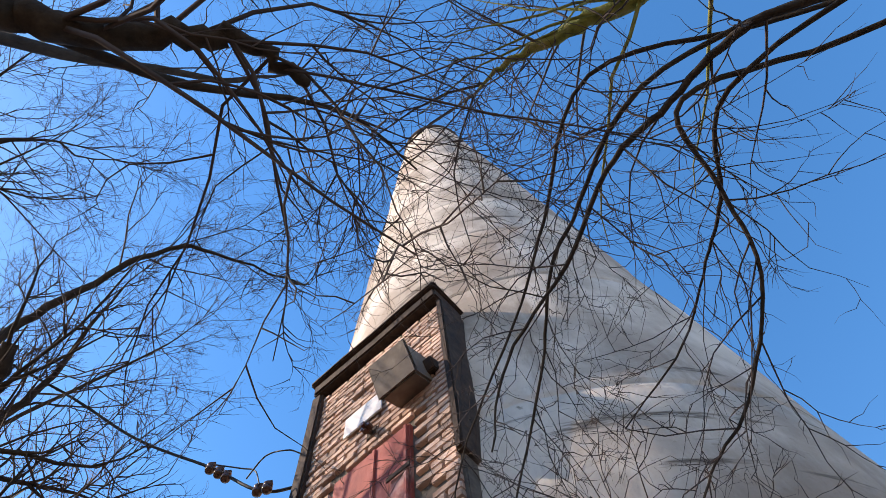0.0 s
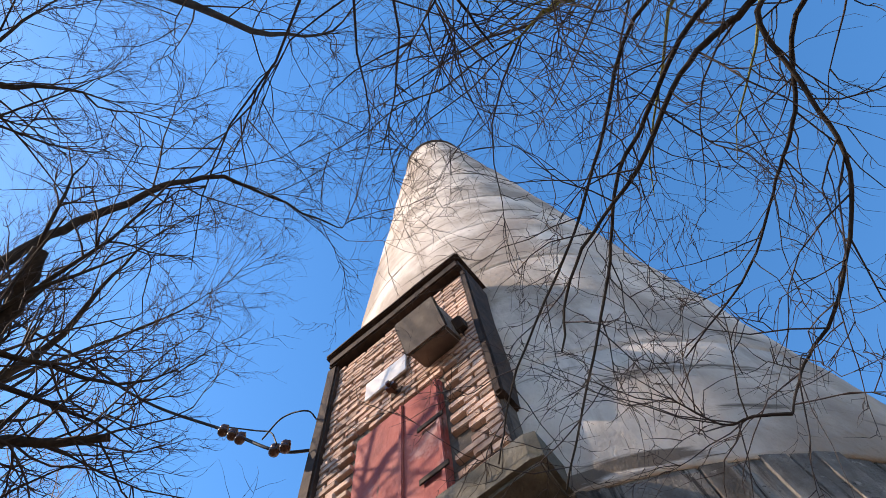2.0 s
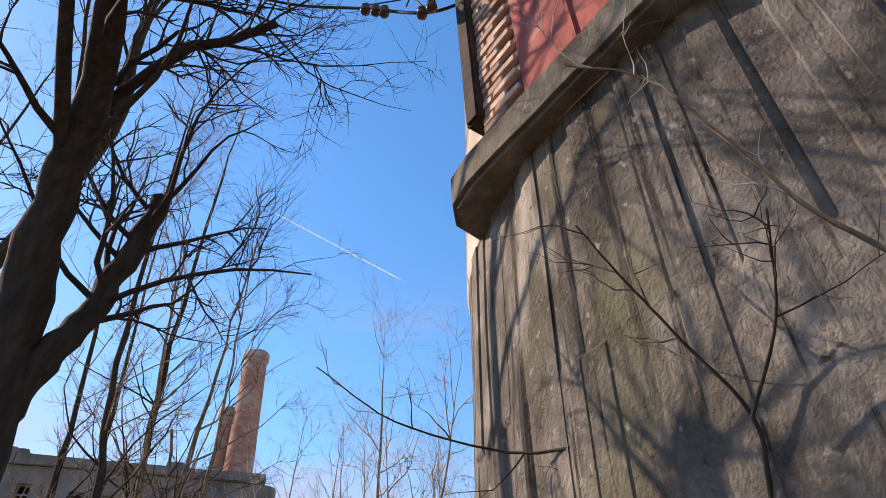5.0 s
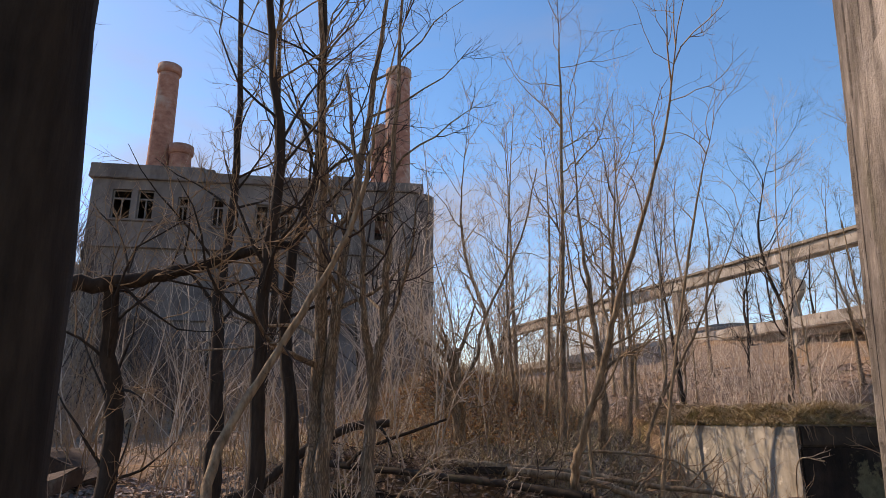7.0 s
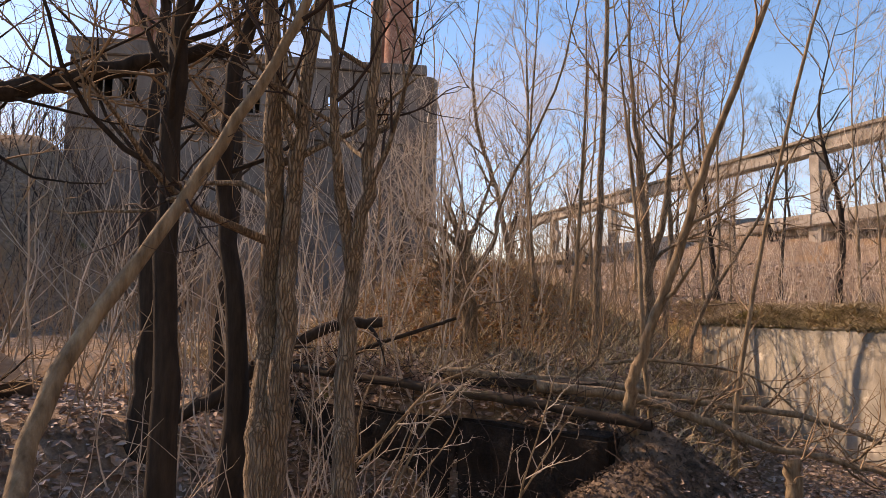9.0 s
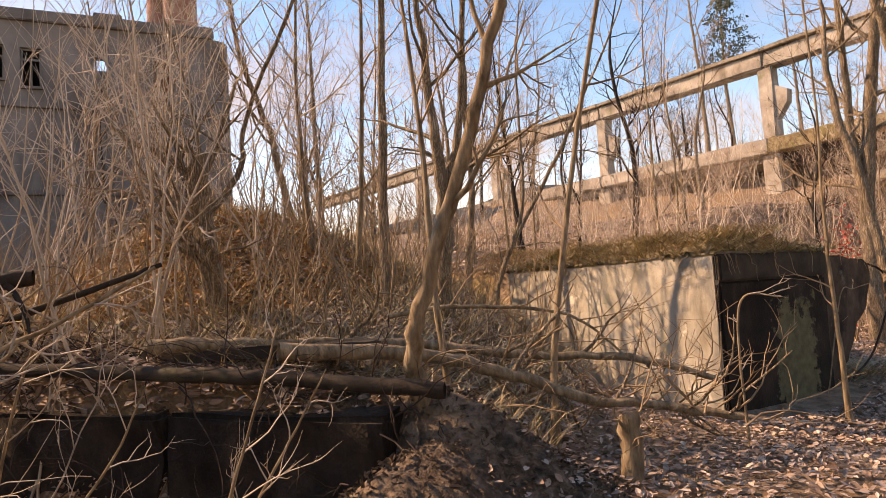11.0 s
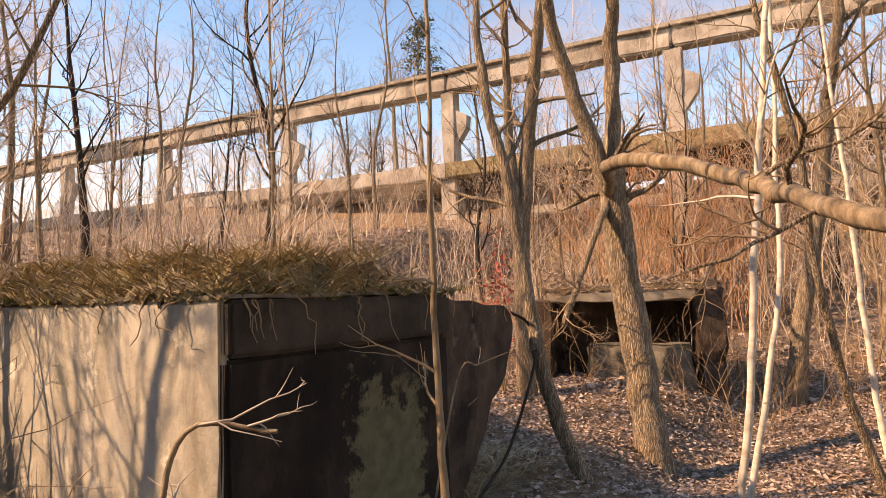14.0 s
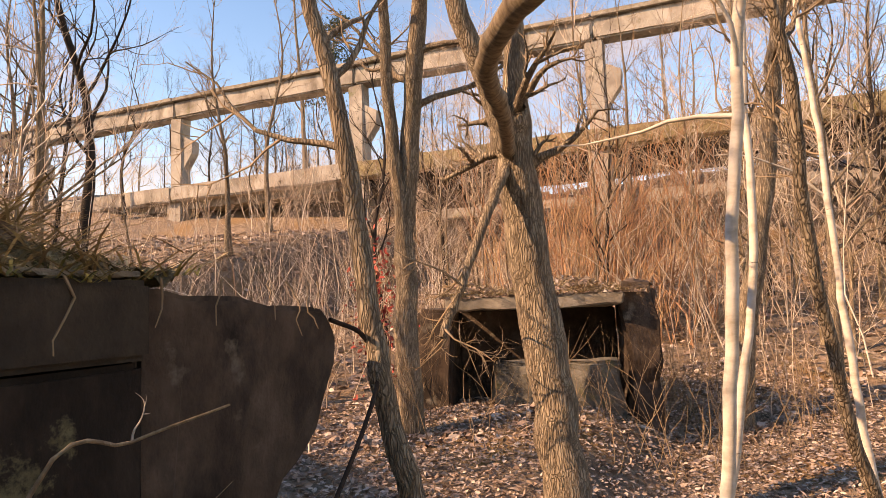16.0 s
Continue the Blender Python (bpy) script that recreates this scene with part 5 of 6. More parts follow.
# broken slabs heaped on the far side of the stand
for k, (x, y, z, w, d, rx, ry, rz) in enumerate(((-2.2, -0.7, 0.35, 1.1, 0.7, 12, -8, 20), (-2.9, -0.3, 0.45, 1.3, 0.8, -10, 14, 65), (-2.6, -1.2, 0.22, 0.9, 0.6, 20, 6, -15), (-3.4, -1.0, 0.3, 1.0, 0.9, -16, -12, 40), (-3.2, 0.5, 0.3, 0.8, 0.6, 8, 22, 10))):
    slab = tagged(part("concrete_slab", block_bm((-w / 2, -d / 2, -0.09), (w / 2, d / 2, 0.09), 0.02, 0.09, 5, 400 + k), M_EARTHCON), "broken grey concrete slab tipped on the bank", "rubble", "heap of broken slabs")
    slab.matrix_world = pose(x, y, gz1(x, y) + z - 0.12, rx, ry, rz)

# red-leaved bush
rb = empty("red_leaved_bush", (7.4, 12.3, gz1(7.4, 12.3)))
rng = np.random.default_rng(90)
t_ = Tubes()
for k in range(9):
    a = rng.uniform(0, 6.28)
    grow(t_, t_, rng, (0, 0, 0), (0.25 * math.cos(a), 0.25 * math.sin(a), 1), 2.1, 0.011, 1, 0.1, 0.12, 4)
tagged(part("stem", t_.mesh("stem", M_TWIG), None, rb), kind="stuff")


def scatter(centres, size, rng, flat=0.0, fold=0.35):
    """Small folded leaves: two quads each."""
    n = len(centres)
    d = rng.normal(size=(n, 3))
    d[:, 2] *= 1 - flat
    d /= np.linalg.norm(d, axis=1)[:, None]
    up = np.tile((0, 0, 1.0), (n, 1)) * flat + rng.normal(size=(n, 3)) * (1 - 0.75 * flat)
    s = np.cross(d, up)
    s /= np.linalg.norm(s, axis=1)[:, None] + 1e-9
    u = np.cross(s, d)
    L = rng.uniform(0.6, 1.3, (n, 1)) * size
    W = L * rng.uniform(0.3, 0.5, (n, 1))
    p = [centres - d * L, centres + d * L, centres + s * W + u * W * fold - d * L * 0.3, centres + s * W + u * W * fold + d * L * 0.4, centres - s * W + u * W * fold - d * L * 0.3, centres - s * W + u * W * fold + d * L * 0.4]
    v = np.stack(p, 1).reshape(-1, 3)
    i = np.arange(n)[:, None] * 6
    f = np.concatenate([i + np.array([[0, 2, 3, 1]]), i + np.array([[0, 1, 5, 4]])])
    return v, f


c = rng.normal(size=(420, 3)) * (0.16, 0.16, 0.45) + (0, 0, 1.35)
part("leaves", quads("leaves", *scatter(c, 0.035, rng), M_REDLEAF), None, rb, "small bright red leaves")
tagged(rb, "small bush with bright red leaves under the trees", "bush")


# ---- scrub, litter and grass ----
def scrub(name, spots, heights, label, seed, material, lean=0.25, kids=4, r=0.008):
    rng = np.random.default_rng(seed)
    t = Tubes()
    for (x, y), h in zip(spots, heights):
        a = rng.uniform(0, 6.28)
        grow(t, t, rng, (x, y, float(ground_z(x, y)) - 0.05), (lean * math.cos(a), lean * math.sin(a), 1), h, r * rng.uniform(0.6, 1.5), 1, 0.06, 0.14, kids, 0.7)
    tagged(new(name, t.mesh(name, material)), label, "scrub", kind="stuff")


def patch(rng, n, x0, x1, y0, y1, keep):
    xy = np.stack([rng.uniform(x0, x1, n), rng.uniform(y0, y1, n)], -1)
    return xy[keep(xy[:, 0], xy[:, 1])]


def block_ab(x, y):
    dx, dy = x - CORNER[0], y - CORNER[1]
    return dx * ALONG[0] + dy * ALONG[1], dx * INTO[0] + dy * INTO[1]


def mossy(x, y):
    """The moss-grown hump beside the path."""
    return np.exp(-((x - 7.8) / 1.5) ** 2 - ((y - 5.5) / 1.2) ** 2)


def clear(x, y):
    """Off the walked line, the stack and the block."""
    a, b = block_ab(x, y)
    return ((x - STACK[0]) ** 2 + (y - STACK[1]) ** 2 > 12.5) & ~((a > -0.4) & (a < 3.6) & (b > -0.3) & (b < 1.9)) & ~((a > -0.15) & (a < 0.2) & (b > 0) & (b < 2.8))


rng = np.random.default_rng(100)
s = patch(rng, 900, -5, 3.0, 3.2, 12, lambda x, y: clear(x, y) & (block_ab(x, y)[1] < 0.0) & ((x < 1.5) | (y > 6.5)) & ((x + 1.9) ** 2 + (y - 5.6) ** 2 > 3.6))
scrub("scrub", s, rng.uniform(0.6, 2.0, len(s)), "tangle of brown leafless scrub stems on the bank", 101, M_TWIG)
s = patch(rng, 900, -4, 14, 9, 22, lambda x, y: clear(x, y) & (block_ab(x, y)[1] > 2.2) & ~((x > 6.5) & (x < 12.5) & (y < 13.4)))
scrub("scrub", s, rng.uniform(0.8, 2.6, len(s)), "reddish and straw-brown leafless scrub behind the block", 102, M_THICKET, 0.15)
s = patch(rng, 850, 6, 36, 11.5, 32, lambda x, y: y + 0.35 * x > 17.5)
scrub("scrub", s, rng.uniform(1.4, 4.4, len(s)), "tall red-brown leafless thicket under the viaduct", 103, M_THICKET, 0.4, 8, 0.010)
s = patch(rng, 600, -14, -1.2, -1, 12, lambda x, y: clear(x, y) & (x < -1.3) & ((y < 2.5) | (x < -7)))
scrub("scrub", s, rng.uniform(0.9, 2.6, len(s)), "grey-brown leafless scrub before the works", 104, M_TWIG, 0.3, 5)
s = patch(rng, 95, -1, 3.2, -1.6, 2.5, lambda x, y: clear(x, y) & (x + 0.25 * y < 1.9))
scrub("scrub", s, rng.uniform(0.4, 1.3, len(s)), "pale dry stems and brambles at the pit", 105, M_TWIG_PALE, 0.5, 4, 0.006)
s = patch(rng, 300, 2.2, 5.4, 5.6, 10, lambda x, y: (block_ab(x, y)[1] > 0.5) & (block_ab(x, y)[0] > 0.3))
scrub("scrub", s, rng.uniform(0.4, 1.2, len(s)), "thin brown stems rooted on top of the block", 106, M_THICKET, 0.4, 4, 0.005)
s = patch(rng, 210, 7.6, 13, 10.5, 13.5, lambda x, y: np.ones(len(x), bool) & ~((abs(x - 9.6) < 1.6) & (abs(y - 12.7) < 1.2)))
scrub("scrub", s, rng.uniform(0.5, 1.6, len(s)), "thin stems round the broken culvert", 107, M_TWIG, 0.4, 4, 0.006)

s = rng.normal(size=(170, 2)) * (1.1, 0.9) + (12.9, 16.6)
scrub("scrub", s, rng.uniform(2.6, 5.2, len(s)), "tall orange-red leafless shrub before the viaduct", 109, M_TWIG_RED, 0.22, 5, 0.015)
s = patch(rng, 520, -40, -14, -24, 2, lambda x, y: x < -14)
scrub("scrub", s, rng.uniform(4.0, 8.0, len(s)), "tall dark thicket beyond the stand of trees", 111, M_TWIG_DARK, 0.2, 7, 0.04)
s = patch(rng, 110, -4.5, 0.4, 0.8, 6, lambda x, y: np.ones(len(x), bool))
scrub("scrub", s, rng.uniform(1.6, 4.4, len(s)), "pale sunlit leafless shrub stems by the mound", 112, M_TWIG_PALE, 0.35, 6, 0.011)
s = patch(rng, 420, -45, -12, -18, 22, lambda x, y: (x - HOUSE[0]) * 0.634 - (y - HOUSE[1]) * 0.773 > 1.0)
scrub("scrub", s, rng.uniform(2.0, 5.0, len(s)), "tall grey thicket below the works building", 108, M_TWIG, 0.2, 6, 0.02)
s = patch(rng, 520, -29, -15, -6, 15, lambda x, y: y + 0.97 + 0.529 * x < 5.5)
scrub("scrub", s, rng.uniform(1.5, 4.2, len(s)), "dark leafless thicket over the steep bank", 113, M_TWIG_DARK, 0.35, 7, 0.022)
# brush tangle of the fallen crown in front of the block
t_ = Tubes()
rng = np.random.default_rng(110)
for k in range(64):
    p0 = np.array((rng.uniform(1.4, 4.3), rng.uniform(3.3, 5.2), rng.uniform(0.3, 0.8)))
    p0[2] = min(p0[2], gz1(p0[0], p0[1]) + 0.35)
    grow(t_, t_, rng, p0, (rng.normal(0.4, 0.5), rng.normal(0, 0.4), rng.uniform(-0.1, 0.8)), rng.uniform(0.5, 1.1), 0.009, 1, 0.0, 0.2, 4, 0.8)
edge_ = Tubes()
re_ = np.random.default_rng(114)
for k in range(120):
    x = re_.uniform(-1.8, 2.5)
    y = 2.62 + 0.18 * max(-x, 0.0) + re_.uniform(-0.1, 0.5)
    grow(edge_, edge_, re_, (x, y, gz1(x, y + 0.15) + re_.uniform(-0.05, 0.1)), (re_.normal(0.2, 0.7), re_.normal(-0.45, 0.4), re_.uniform(-0.5, 0.7)), re_.uniform(0.3, 0.9), 0.007, 1, -0.05, 0.25, 4, 0.8)
tagged(new("brush_tangle", edge_.mesh("brush_tangle", M_TWIG_DARK)), "dead twigs and roots hanging over the pit edge", "brush", kind="stuff")
tagged(new("brush_tangle", t_.mesh("brush_tangle", M_TWIG)), "tangle of brown dead twigs before the block", "brush", kind="stuff")


def litter(name, n, x0, x1, y0, y1, keep, size, material, label, seed, lift=0.02, flat=0.75):
    rng = np.random.default_rng(seed)
    xy = patch(rng, n, x0, x1, y0, y1, keep)
    xy = xy[(spoil(xy[:, 0], xy[:, 1]) < rng.uniform(0.1, 0.7, len(xy))) & (mossy(xy[:, 0], xy[:, 1]) < rng.uniform(0.1, 0.65, len(xy)))]
    c = np.column_stack([xy, ground_z(xy[:, 0], xy[:, 1]) + lift + rng.uniform(0, 0.03, len(xy))])
    tagged(new(name, quads(name, *scatter(c, size, rng, flat), material)), label, "leaves", kind="stuff")


litter("leaf_litter", 42000, 1.5, 9.0, -4, 7.5, clear, 0.03, M_LEAF, "dry brown fallen leaves on the ground", 120)
litter("leaf_litter", 56000, 4.5, 14, 5, 14, clear, 0.029, M_LEAF, "dry brown fallen leaves in the hollow", 121)
litter("leaf_litter", 30000, -5, 3.2, 2.5, 11, clear, 0.036, M_LEAF, "dry brown fallen leaves over the bank", 122)
litter("leaf_litter", 12000, -6, 2.0, -4, 2.5, clear, 0.05, M_LEAF, "dry brown fallen leaves by the pit", 123)
litter("leaf_litter", 14000, -6, 24, 11, 24, lambda x, y: clear(x, y) & (block_ab(x, y)[1] > 2), 0.075, M_LEAF, "dry brown fallen leaves under the thicket", 124)

litter("leaf_litter", 16000, -5, 1.5, 3.6, 9.5, lambda x, y: clear(x, y) & ((x + 1.6) ** 2 + (y - 6.2) ** 2 < 7), 0.05, M_RUST, "rust-coloured fallen leaves on the sunlit mound", 125)
litter("leaf_litter", 9000, -2.5, 2.7, 2.55, 3.6, clear, 0.04, M_LEAF, "dry fallen leaves over the pit edge", 126, 0.03)


def blades(name, xy, z, length, lean, material, label, seed):
    rng = np.random.default_rng(seed)
    n = len(xy)
    p = np.column_stack([xy, z])
    a = rng.uniform(0, 6.28, n)
    d = np.column_stack([np.cos(a) * lean, np.sin(a) * lean, np.ones(n)]) * (length * rng.uniform(0.5, 1.4, n))[:, None]
    side = np.column_stack([-np.sin(a), np.cos(a), np.zeros(n)]) * 0.004
    mid, tip = p + d * 0.55, p + d * (1, 1, 0.72)
    v = np.stack([p - side, p + side, mid + side, mid - side, tip + side * 0.3, tip - side * 0.3], 1).reshape(-1, 3)
    i = np.arange(n)[:, None] * 6
    f = np.concatenate([i + np.array([[0, 1, 2, 3]]), i + np.array([[3, 2, 4, 5]])])
    tagged(new(name, quads(name, v, f, material)), label, "grass", kind="stuff")


rng = np.random.default_rng(130)
xy = patch(rng, 26000, 1.2, 7, 5.4, 11, lambda x, y: (block_ab(x, y)[1] > 0.0) & (block_ab(x, y)[0] > 0.0) & (block_ab(x, y)[1] < 3.2))
ab = block_ab(xy[:, 0], xy[:, 1])
zz = np.maximum(ground_z(xy[:, 0], xy[:, 1]), np.where((ab[1] < 1.95) & (ab[0] < 3.42), heap_z(*ab) - 0.01, 0))
blades("dead_grass", xy, zz, 0.13, 2.2, M_GRASS, "matted moss and dead grass on the block", 131)
xy = patch(rng, 24000, -5, 3, 3, 12, lambda x, y: clear(x, y) & (block_ab(x, y)[1] < 0.2))
blades("dead_grass", xy, ground_z(xy[:, 0], xy[:, 1]), 0.24, 1.1, M_GRASS, "straw-coloured dead grass on the bank", 132)
xy = patch(rng, 90000, 5.6, 10.5, 3.0, 8.0, lambda x, y: clear(x, y) & (mossy(x, y) > rng.uniform(0.15, 1.0, len(x))))
blades("moss_carpet", xy, ground_z(xy[:, 0], xy[:, 1]), 0.045, 1.8, M_MOSS, "yellow-green moss and short grass on the hump", 133)
xy = patch(rng, 9000, 1.2, 7, 5.4, 11, lambda x, y: (block_ab(x, y)[1] > -0.03) & (block_ab(x, y)[0] > -0.03) & (block_ab(x, y)[1] < 1.93) & (block_ab(x, y)[0] < 3.4))
ab = block_ab(xy[:, 0], xy[:, 1])
blades("loose_straw", xy, heap_z(*ab) + rng.uniform(0.0, 0.07, len(xy)), 0.05, 5.5, M_GRASS, "long flat straw strewn over the mossy block", 134)
xy = xy[(rng.uniform(size=len(xy)) < 0.5) & ((ab[1] < 0.7) | (ab[0] < 0.9))]
xy = np.repeat(xy, 5, 0) + rng.normal(0, 0.03, (len(xy) * 5, 2))
ab = block_ab(xy[:, 0], xy[:, 1])
blades("moss_tufts", xy, heap_z(np.clip(ab[0], 0.0, 3.4), np.clip(ab[1], 0.0, 1.9)) - 0.01, 0.05, 1.5, M_MOSS, "yellow-green moss tufts along the block edge", 135)

# straw and leaves lying over the culvert
rc = np.random.default_rng(137)
uv = np.column_stack([rc.uniform(-1.25, 1.3, 5200), rc.uniform(-0.5, 1.0, 5200)])
ca, sa_ = math.cos(radians(-26)), math.sin(radians(-26))
xy = np.column_stack([9.6 + uv[:, 0] * ca - uv[:, 1] * sa_, 12.7 + uv[:, 0] * sa_ + uv[:, 1] * ca])
zt = 1.44 + 0.16 * step(uv[:, 1], -0.45, 0.3) * (1 + 0.5 * np.sin(4 * uv[:, 0])) * rc.uniform(0, 1, len(uv))
blades("loose_straw", xy[:3600], zt[:3600], 0.06, 4.0, M_GRASS, "matted straw lying over the culvert slab", 138)
tagged(new("leaf_litter", quads("leaf_litter", *scatter(np.column_stack([xy, zt])[2600:], 0.04, rc, 0.5), M_LEAF)), "dry brown leaves lodged on the culvert", "leaves", kind="stuff")

# dark soil heap at the end of the pit, shade included in its colour
gx, gy = np.meshgrid(np.linspace(0.9, 4.4, 120), np.linspace(1.3, 3.9, 90), indexing="ij")
bump = spoil(gx, gy)
rr = np.random.default_rng(136)
hz = ground_z(gx, gy) + 0.07 * step(bump, 0.1, 0.3) - 0.06 + rr.normal(0, 0.012, gx.shape) + 0.03 * np.sin(7 * gx + 3 * gy) * np.sin(6 * gy)
gi, gj = np.meshgrid(np.arange(119), np.arange(89), indexing="ij")
gq = (gi * 90 + gj).ravel()
gq = gq[(bump[:-1, :-1] > 0.08).ravel()]
heap = new("spoil_heap", quads("spoil_heap", np.stack([gx, gy, hz], -1).reshape(-1, 3), np.stack([gq, gq + 90, gq + 91, gq + 1], -1), M_SPOIL, True))
tagged(heap, "dark crumbling soil heaped at the pit, darkened further as shade", "soil", kind="stuff")
xy = patch(rr, 9000, 0.9, 4.4, 1.3, 3.9, lambda x, y: spoil(x, y) > 0.1)
c = np.column_stack([xy, ground_z(xy[:, 0], xy[:, 1]) + 0.03 + rr.uniform(0, 0.02, len(xy))])
tagged(new("soil_crumbs", quads("soil_crumbs", *scatter(c, 0.02, rr, 0.3, 0.9), M_SPOIL)), "dark crumbs and rotten leaves on the heap", "soil", kind="stuff")

# young poles among the thicket: three grown once and planted again and again
POLE = "slender young bare tree with pale fine twigs"
rng = np.random.default_rng(180)
poles = [tree("sapling", [([(0, 0, -0.2), (0.1 * (k - 1), 0.06, 0.3 * h), (0.24 * (k - 1), -0.1, 0.62 * h), (0.3, 0.1 * k, h)], 0.034, 0.004)], POLE, 181 + k, M_BARK_PALE if k else M_BARK, M_THICKET, 24, 1.35, 2, 0.15, 0.16, sides=7, group="young trees of the thicket", kids=5, spread=0.6) for k, h in enumerate((5.5, 6.8, 6.0))]
pole_spots = [(rng.uniform(-5, 6), rng.uniform(8.5, 17)) for k in range(22)] + [(rng.uniform(9, 21), rng.uniform(13.5, 21)) for k in range(34)] + [(rng.uniform(-3.5, 1.0), rng.uniform(5.0, 9.0)) for k in range(7)]
pole_spots = [(x, y) for x, y in pole_spots if bool(clear(x, y)) and not (abs(x - 9.6) < 1.9 and abs(y - 12.7) < 1.7)]
for k, (x, y) in enumerate(pole_spots):
    m = pose(x, y, gz1(x, y), 0, 0, rng.uniform(0, 360)) @ Matrix.Scale(rng.uniform(0.6, 1.1) * (1.3 if x > 9 else 1.0), 4)
    o = poles[k] if k < 3 else copy_thing(poles[k % 3], m)
    o.matrix_basis = m

# a pine far behind the viaduct
pine = tree("pine", [([(11.4, 46, gz1(11.4, 46) - 0.3), (11.5, 46, 9), (11.3, 46.1, 15), (11.4, 46, 20.2)], 0.26, 0.04)], "tall pine with a blue-green needle crown", 170, M_BARK, M_BARK_DARK, 14, 1.5, 1, 0.72, 0.1, kids=4)
rng = np.random.default_rng(171)
zc = rng.uniform(0, 1, 46)
mid = np.column_stack([rng.normal(0, 0.75, 46) * (1.25 - 0.7 * zc), rng.normal(0, 0.75, 46) * (1.25 - 0.7 * zc), 14.6 + 5.8 * zc - pine.matrix_world.translation.z])
c = (mid[:, None] + rng.normal(size=(46, 46, 3)) * (0.32, 0.32, 0.16)).reshape(-1, 3)
tagged(part("needles", quads("needles", *scatter(c, 0.11, rng), M_PINE), None, pine, "blue-green needle clumps"), kind="stuff")

# woods round about: five trees grown once and planted again and again
WOOD = "bare tree of the surrounding winter wood"
rng = np.random.default_rng(140)
kinds = []
for k in range(5):
    h = (11, 13, 9, 12, 10)[k]
    kinds.append(tree("tree", [([(0, 0, -0.3), (0.15 * (k - 2), 0.1, 0.3 * h), (0.3 * (k - 2), -0.2 * k, 0.62 * h), (0.35 * (k - 2), 0.2, h)], 0.12, 0.015)], WOOD, 150 + k, M_BARK if k % 2 else M_BARK_DARK, M_TWIG if k % 2 else M_TWIG_DARK, 15, 2.4, 2, 0.25, 0.12, group="surrounding wood", kids=6))
spots = []
while len(spots) < 95:
    x, y = rng.uniform(-75, 75), rng.uniform(-60, 95)
    d = math.hypot(x - 4, y - 1)
    local = Vector((x - HOUSE[0], y - HOUSE[1]))
    hx, hy = local.x * math.cos(radians(HOUSE_RZ)) + local.y * math.sin(radians(HOUSE_RZ)), -local.x * math.sin(radians(HOUSE_RZ)) + local.y * math.cos(radians(HOUSE_RZ))
    vx = (x - 9.9) * 0.783 - (y - 28) * 0.622
    vy = (x - 9.9) * 0.622 + (y - 28) * 0.783
    if d < 13 or (-2 < hx < 28 and -2 < hy < 14) or (abs(vx) < 30 and -1.5 < vy < 4.5) or (x < 2 and abs(math.atan2(x - 4, y + 3)) > 1.1 and y > -20 and d < 24):
        continue
    if y < 30 and -6 < x < 20 and d < 20:
        continue
    if any((x - p) ** 2 + (y - q) ** 2 < 9 for p, q in spots):
        continue
    spots.append((x, y))
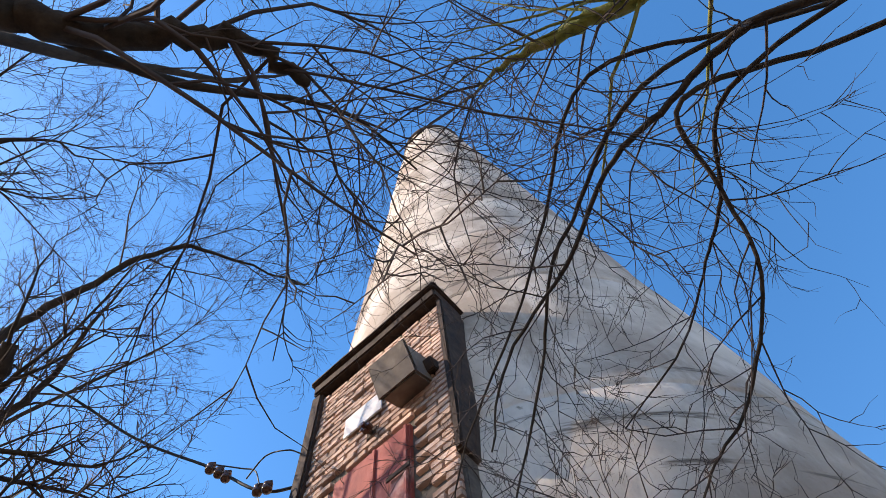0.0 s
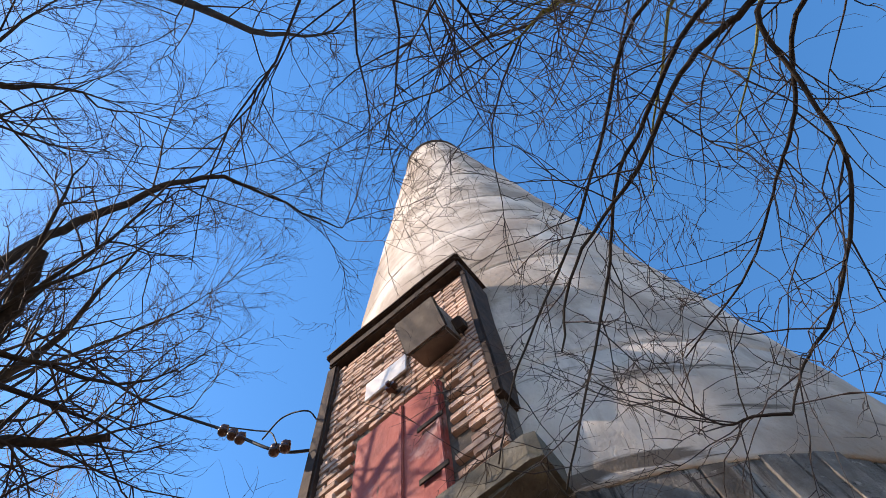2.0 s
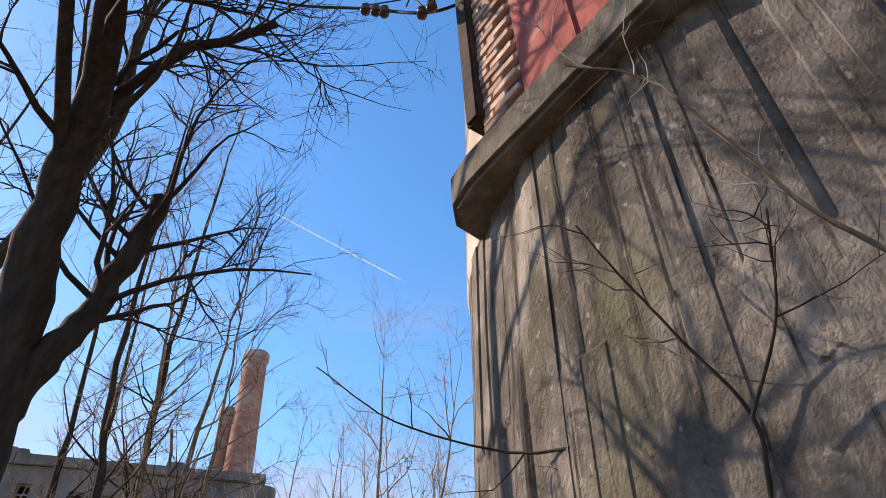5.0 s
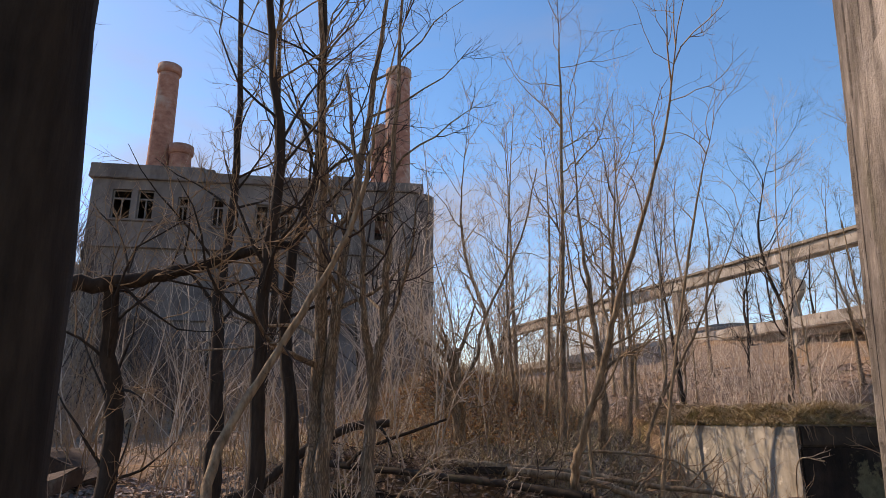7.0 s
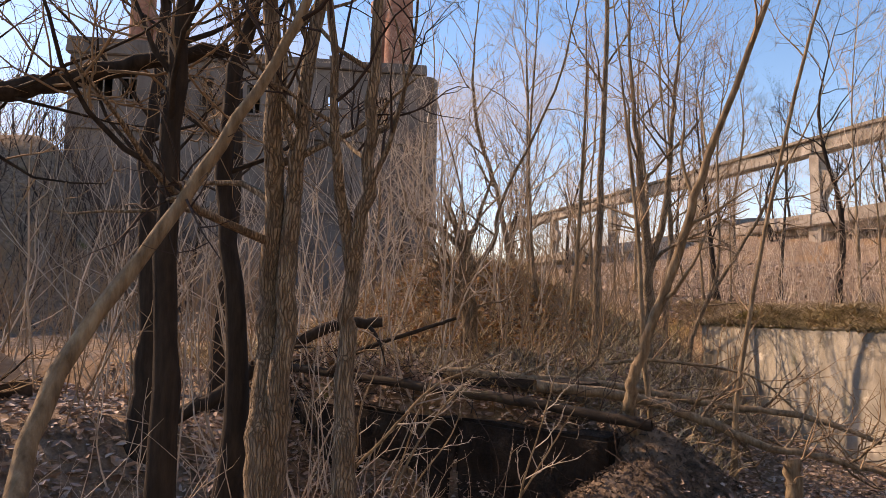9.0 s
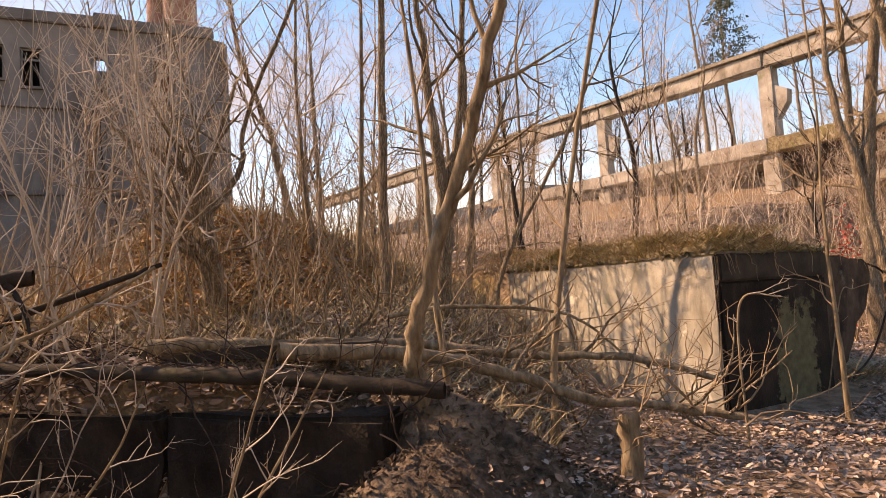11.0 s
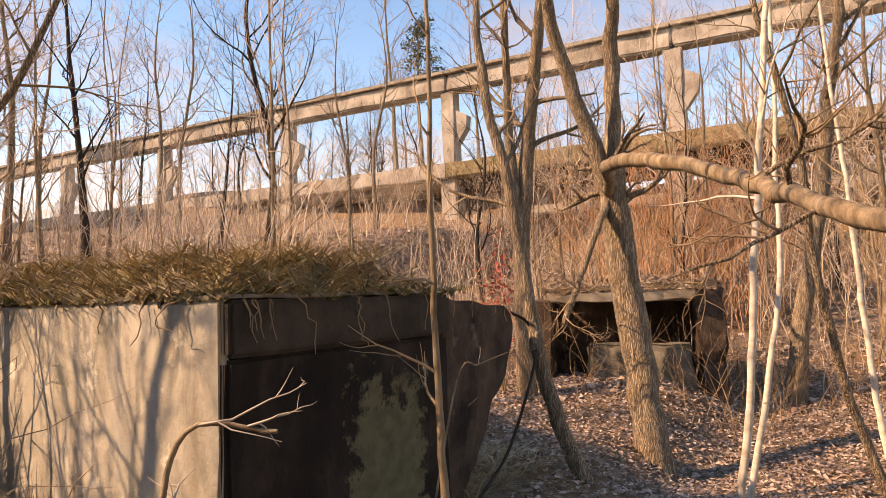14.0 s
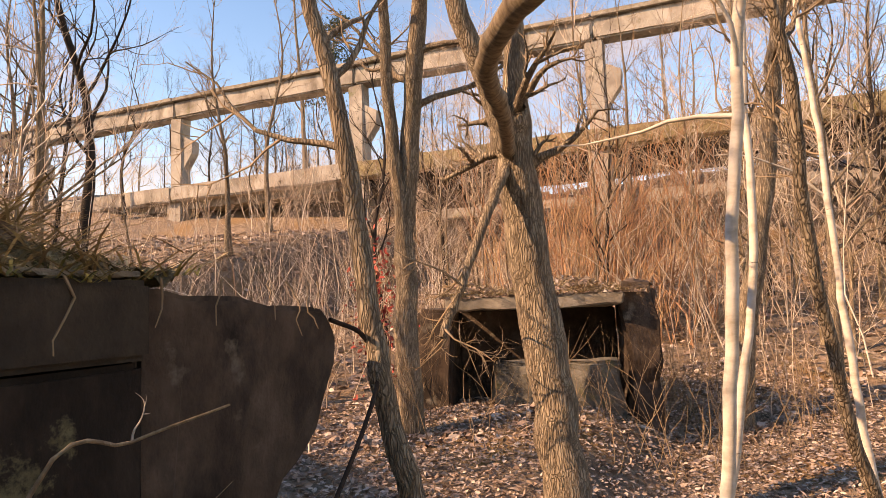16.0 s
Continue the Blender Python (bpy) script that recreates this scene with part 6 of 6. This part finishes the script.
spots += [(2.4, 18.5), (-0.5, 15.0), (-3.5, 13.0), (5.5, 20.0), (8.5, 17.5), (12.5, 16.0), (15.0, 18.5), (18.0, 14.5), (14.5, 12.8), (-5.5, 17.0), (-8.0, 12.0), (16.5, 10.5), (13.5, 9.2), (0.8, 22.0), (11.0, 21.5), (19.5, 9.0), (-2.0, 20.0), (22.0, 12.5), (6.5, 24.0), (3.8, 14.2), (7.0, 33.0), (12.0, 32.0), (16.0, 28.0), (21.0, 25.0), (1.0, 34.0), (-4.0, 36.0), (26.0, 21.0), (4.0, 40.0), (-9.0, 33.0), (10.0, 38.0), (18.0, 34.0), (24.0, 29.0), (30.0, 24.0), (-1.0, 27.0), (-6.5, 25.0), (1.6, 12.6), (-2.2, 11.4), (20.5, 16.5), (24.5, 15.5), (17.2, 16.8), (-22, -2), (-26, 4), (-20, -8), (-28, -6), (-24, 8), (-30, 2), (-27, 0), (-23, 2), (-25, -4)]
far = np.random.default_rng(141)
for k in range(46):
    u, v = far.uniform(-24, 34), far.uniform(6, 26)
    spots.append((9.9 + u * 0.783 + v * 0.622, 28 - u * 0.622 + v * 0.783))
for k, (x, y) in enumerate(spots):
    m = pose(x, y, gz1(x, y), 0, 0, rng.uniform(0, 360)) @ Matrix.Scale(rng.uniform(0.75, 1.2) if k < 95 else rng.uniform(0.5, 0.8), 4)
    if k < 5:
        kinds[k].matrix_basis = m
    else:
        o = copy_thing(kinds[k % 5], m)
        o.scale = (1, 1, 1)
        o.matrix_basis = m

# bricks of the doorway, last: one mesh shared by all
half = part("brick", block_bm((-0.112, -0.03, -0.0305), (0.112, 0.02, 0.0305), 0.006), M_BRICK, wall).data
bpy.data.objects.remove(bpy.data.objects["brick"])
short = block_bm((-0.053, -0.03, -0.0305), (0.053, 0.02, 0.0305), 0.006)
half2 = bpy.data.meshes.new("brick_short")
short.to_mesh(half2)
short.free()
half2.materials.append(M_BRICK)
rng = np.random.default_rng(160)
row, z = 0, 4.5
while z < 7.58:
    x = -0.47
    flip = row % 2
    while x < 1.08:
        w = 0.112 if flip else 0.23
        flip = False
        cx = x + w / 2
        if x + w <= 1.13 and not (-0.19 < cx < 0.8 and z < 5.9) and rng.uniform() > 0.015:
            b = new("brick", half2 if w < 0.2 else half)
            b.parent = wall
            b.matrix_basis = pose(cx, 0.004 + rng.normal(0, 0.004), z, rng.normal(0, 0.8), rng.normal(0, 0.5), rng.normal(0, 0.8))
        elif x + w > 1.13 and 1.13 - x > 0.1:
            b = new("brick", half2)
            b.parent = wall
            b.matrix_basis = pose(x + 0.055, 0.004, z)
        x += w + 0.012
    z += 0.0735
    row += 1
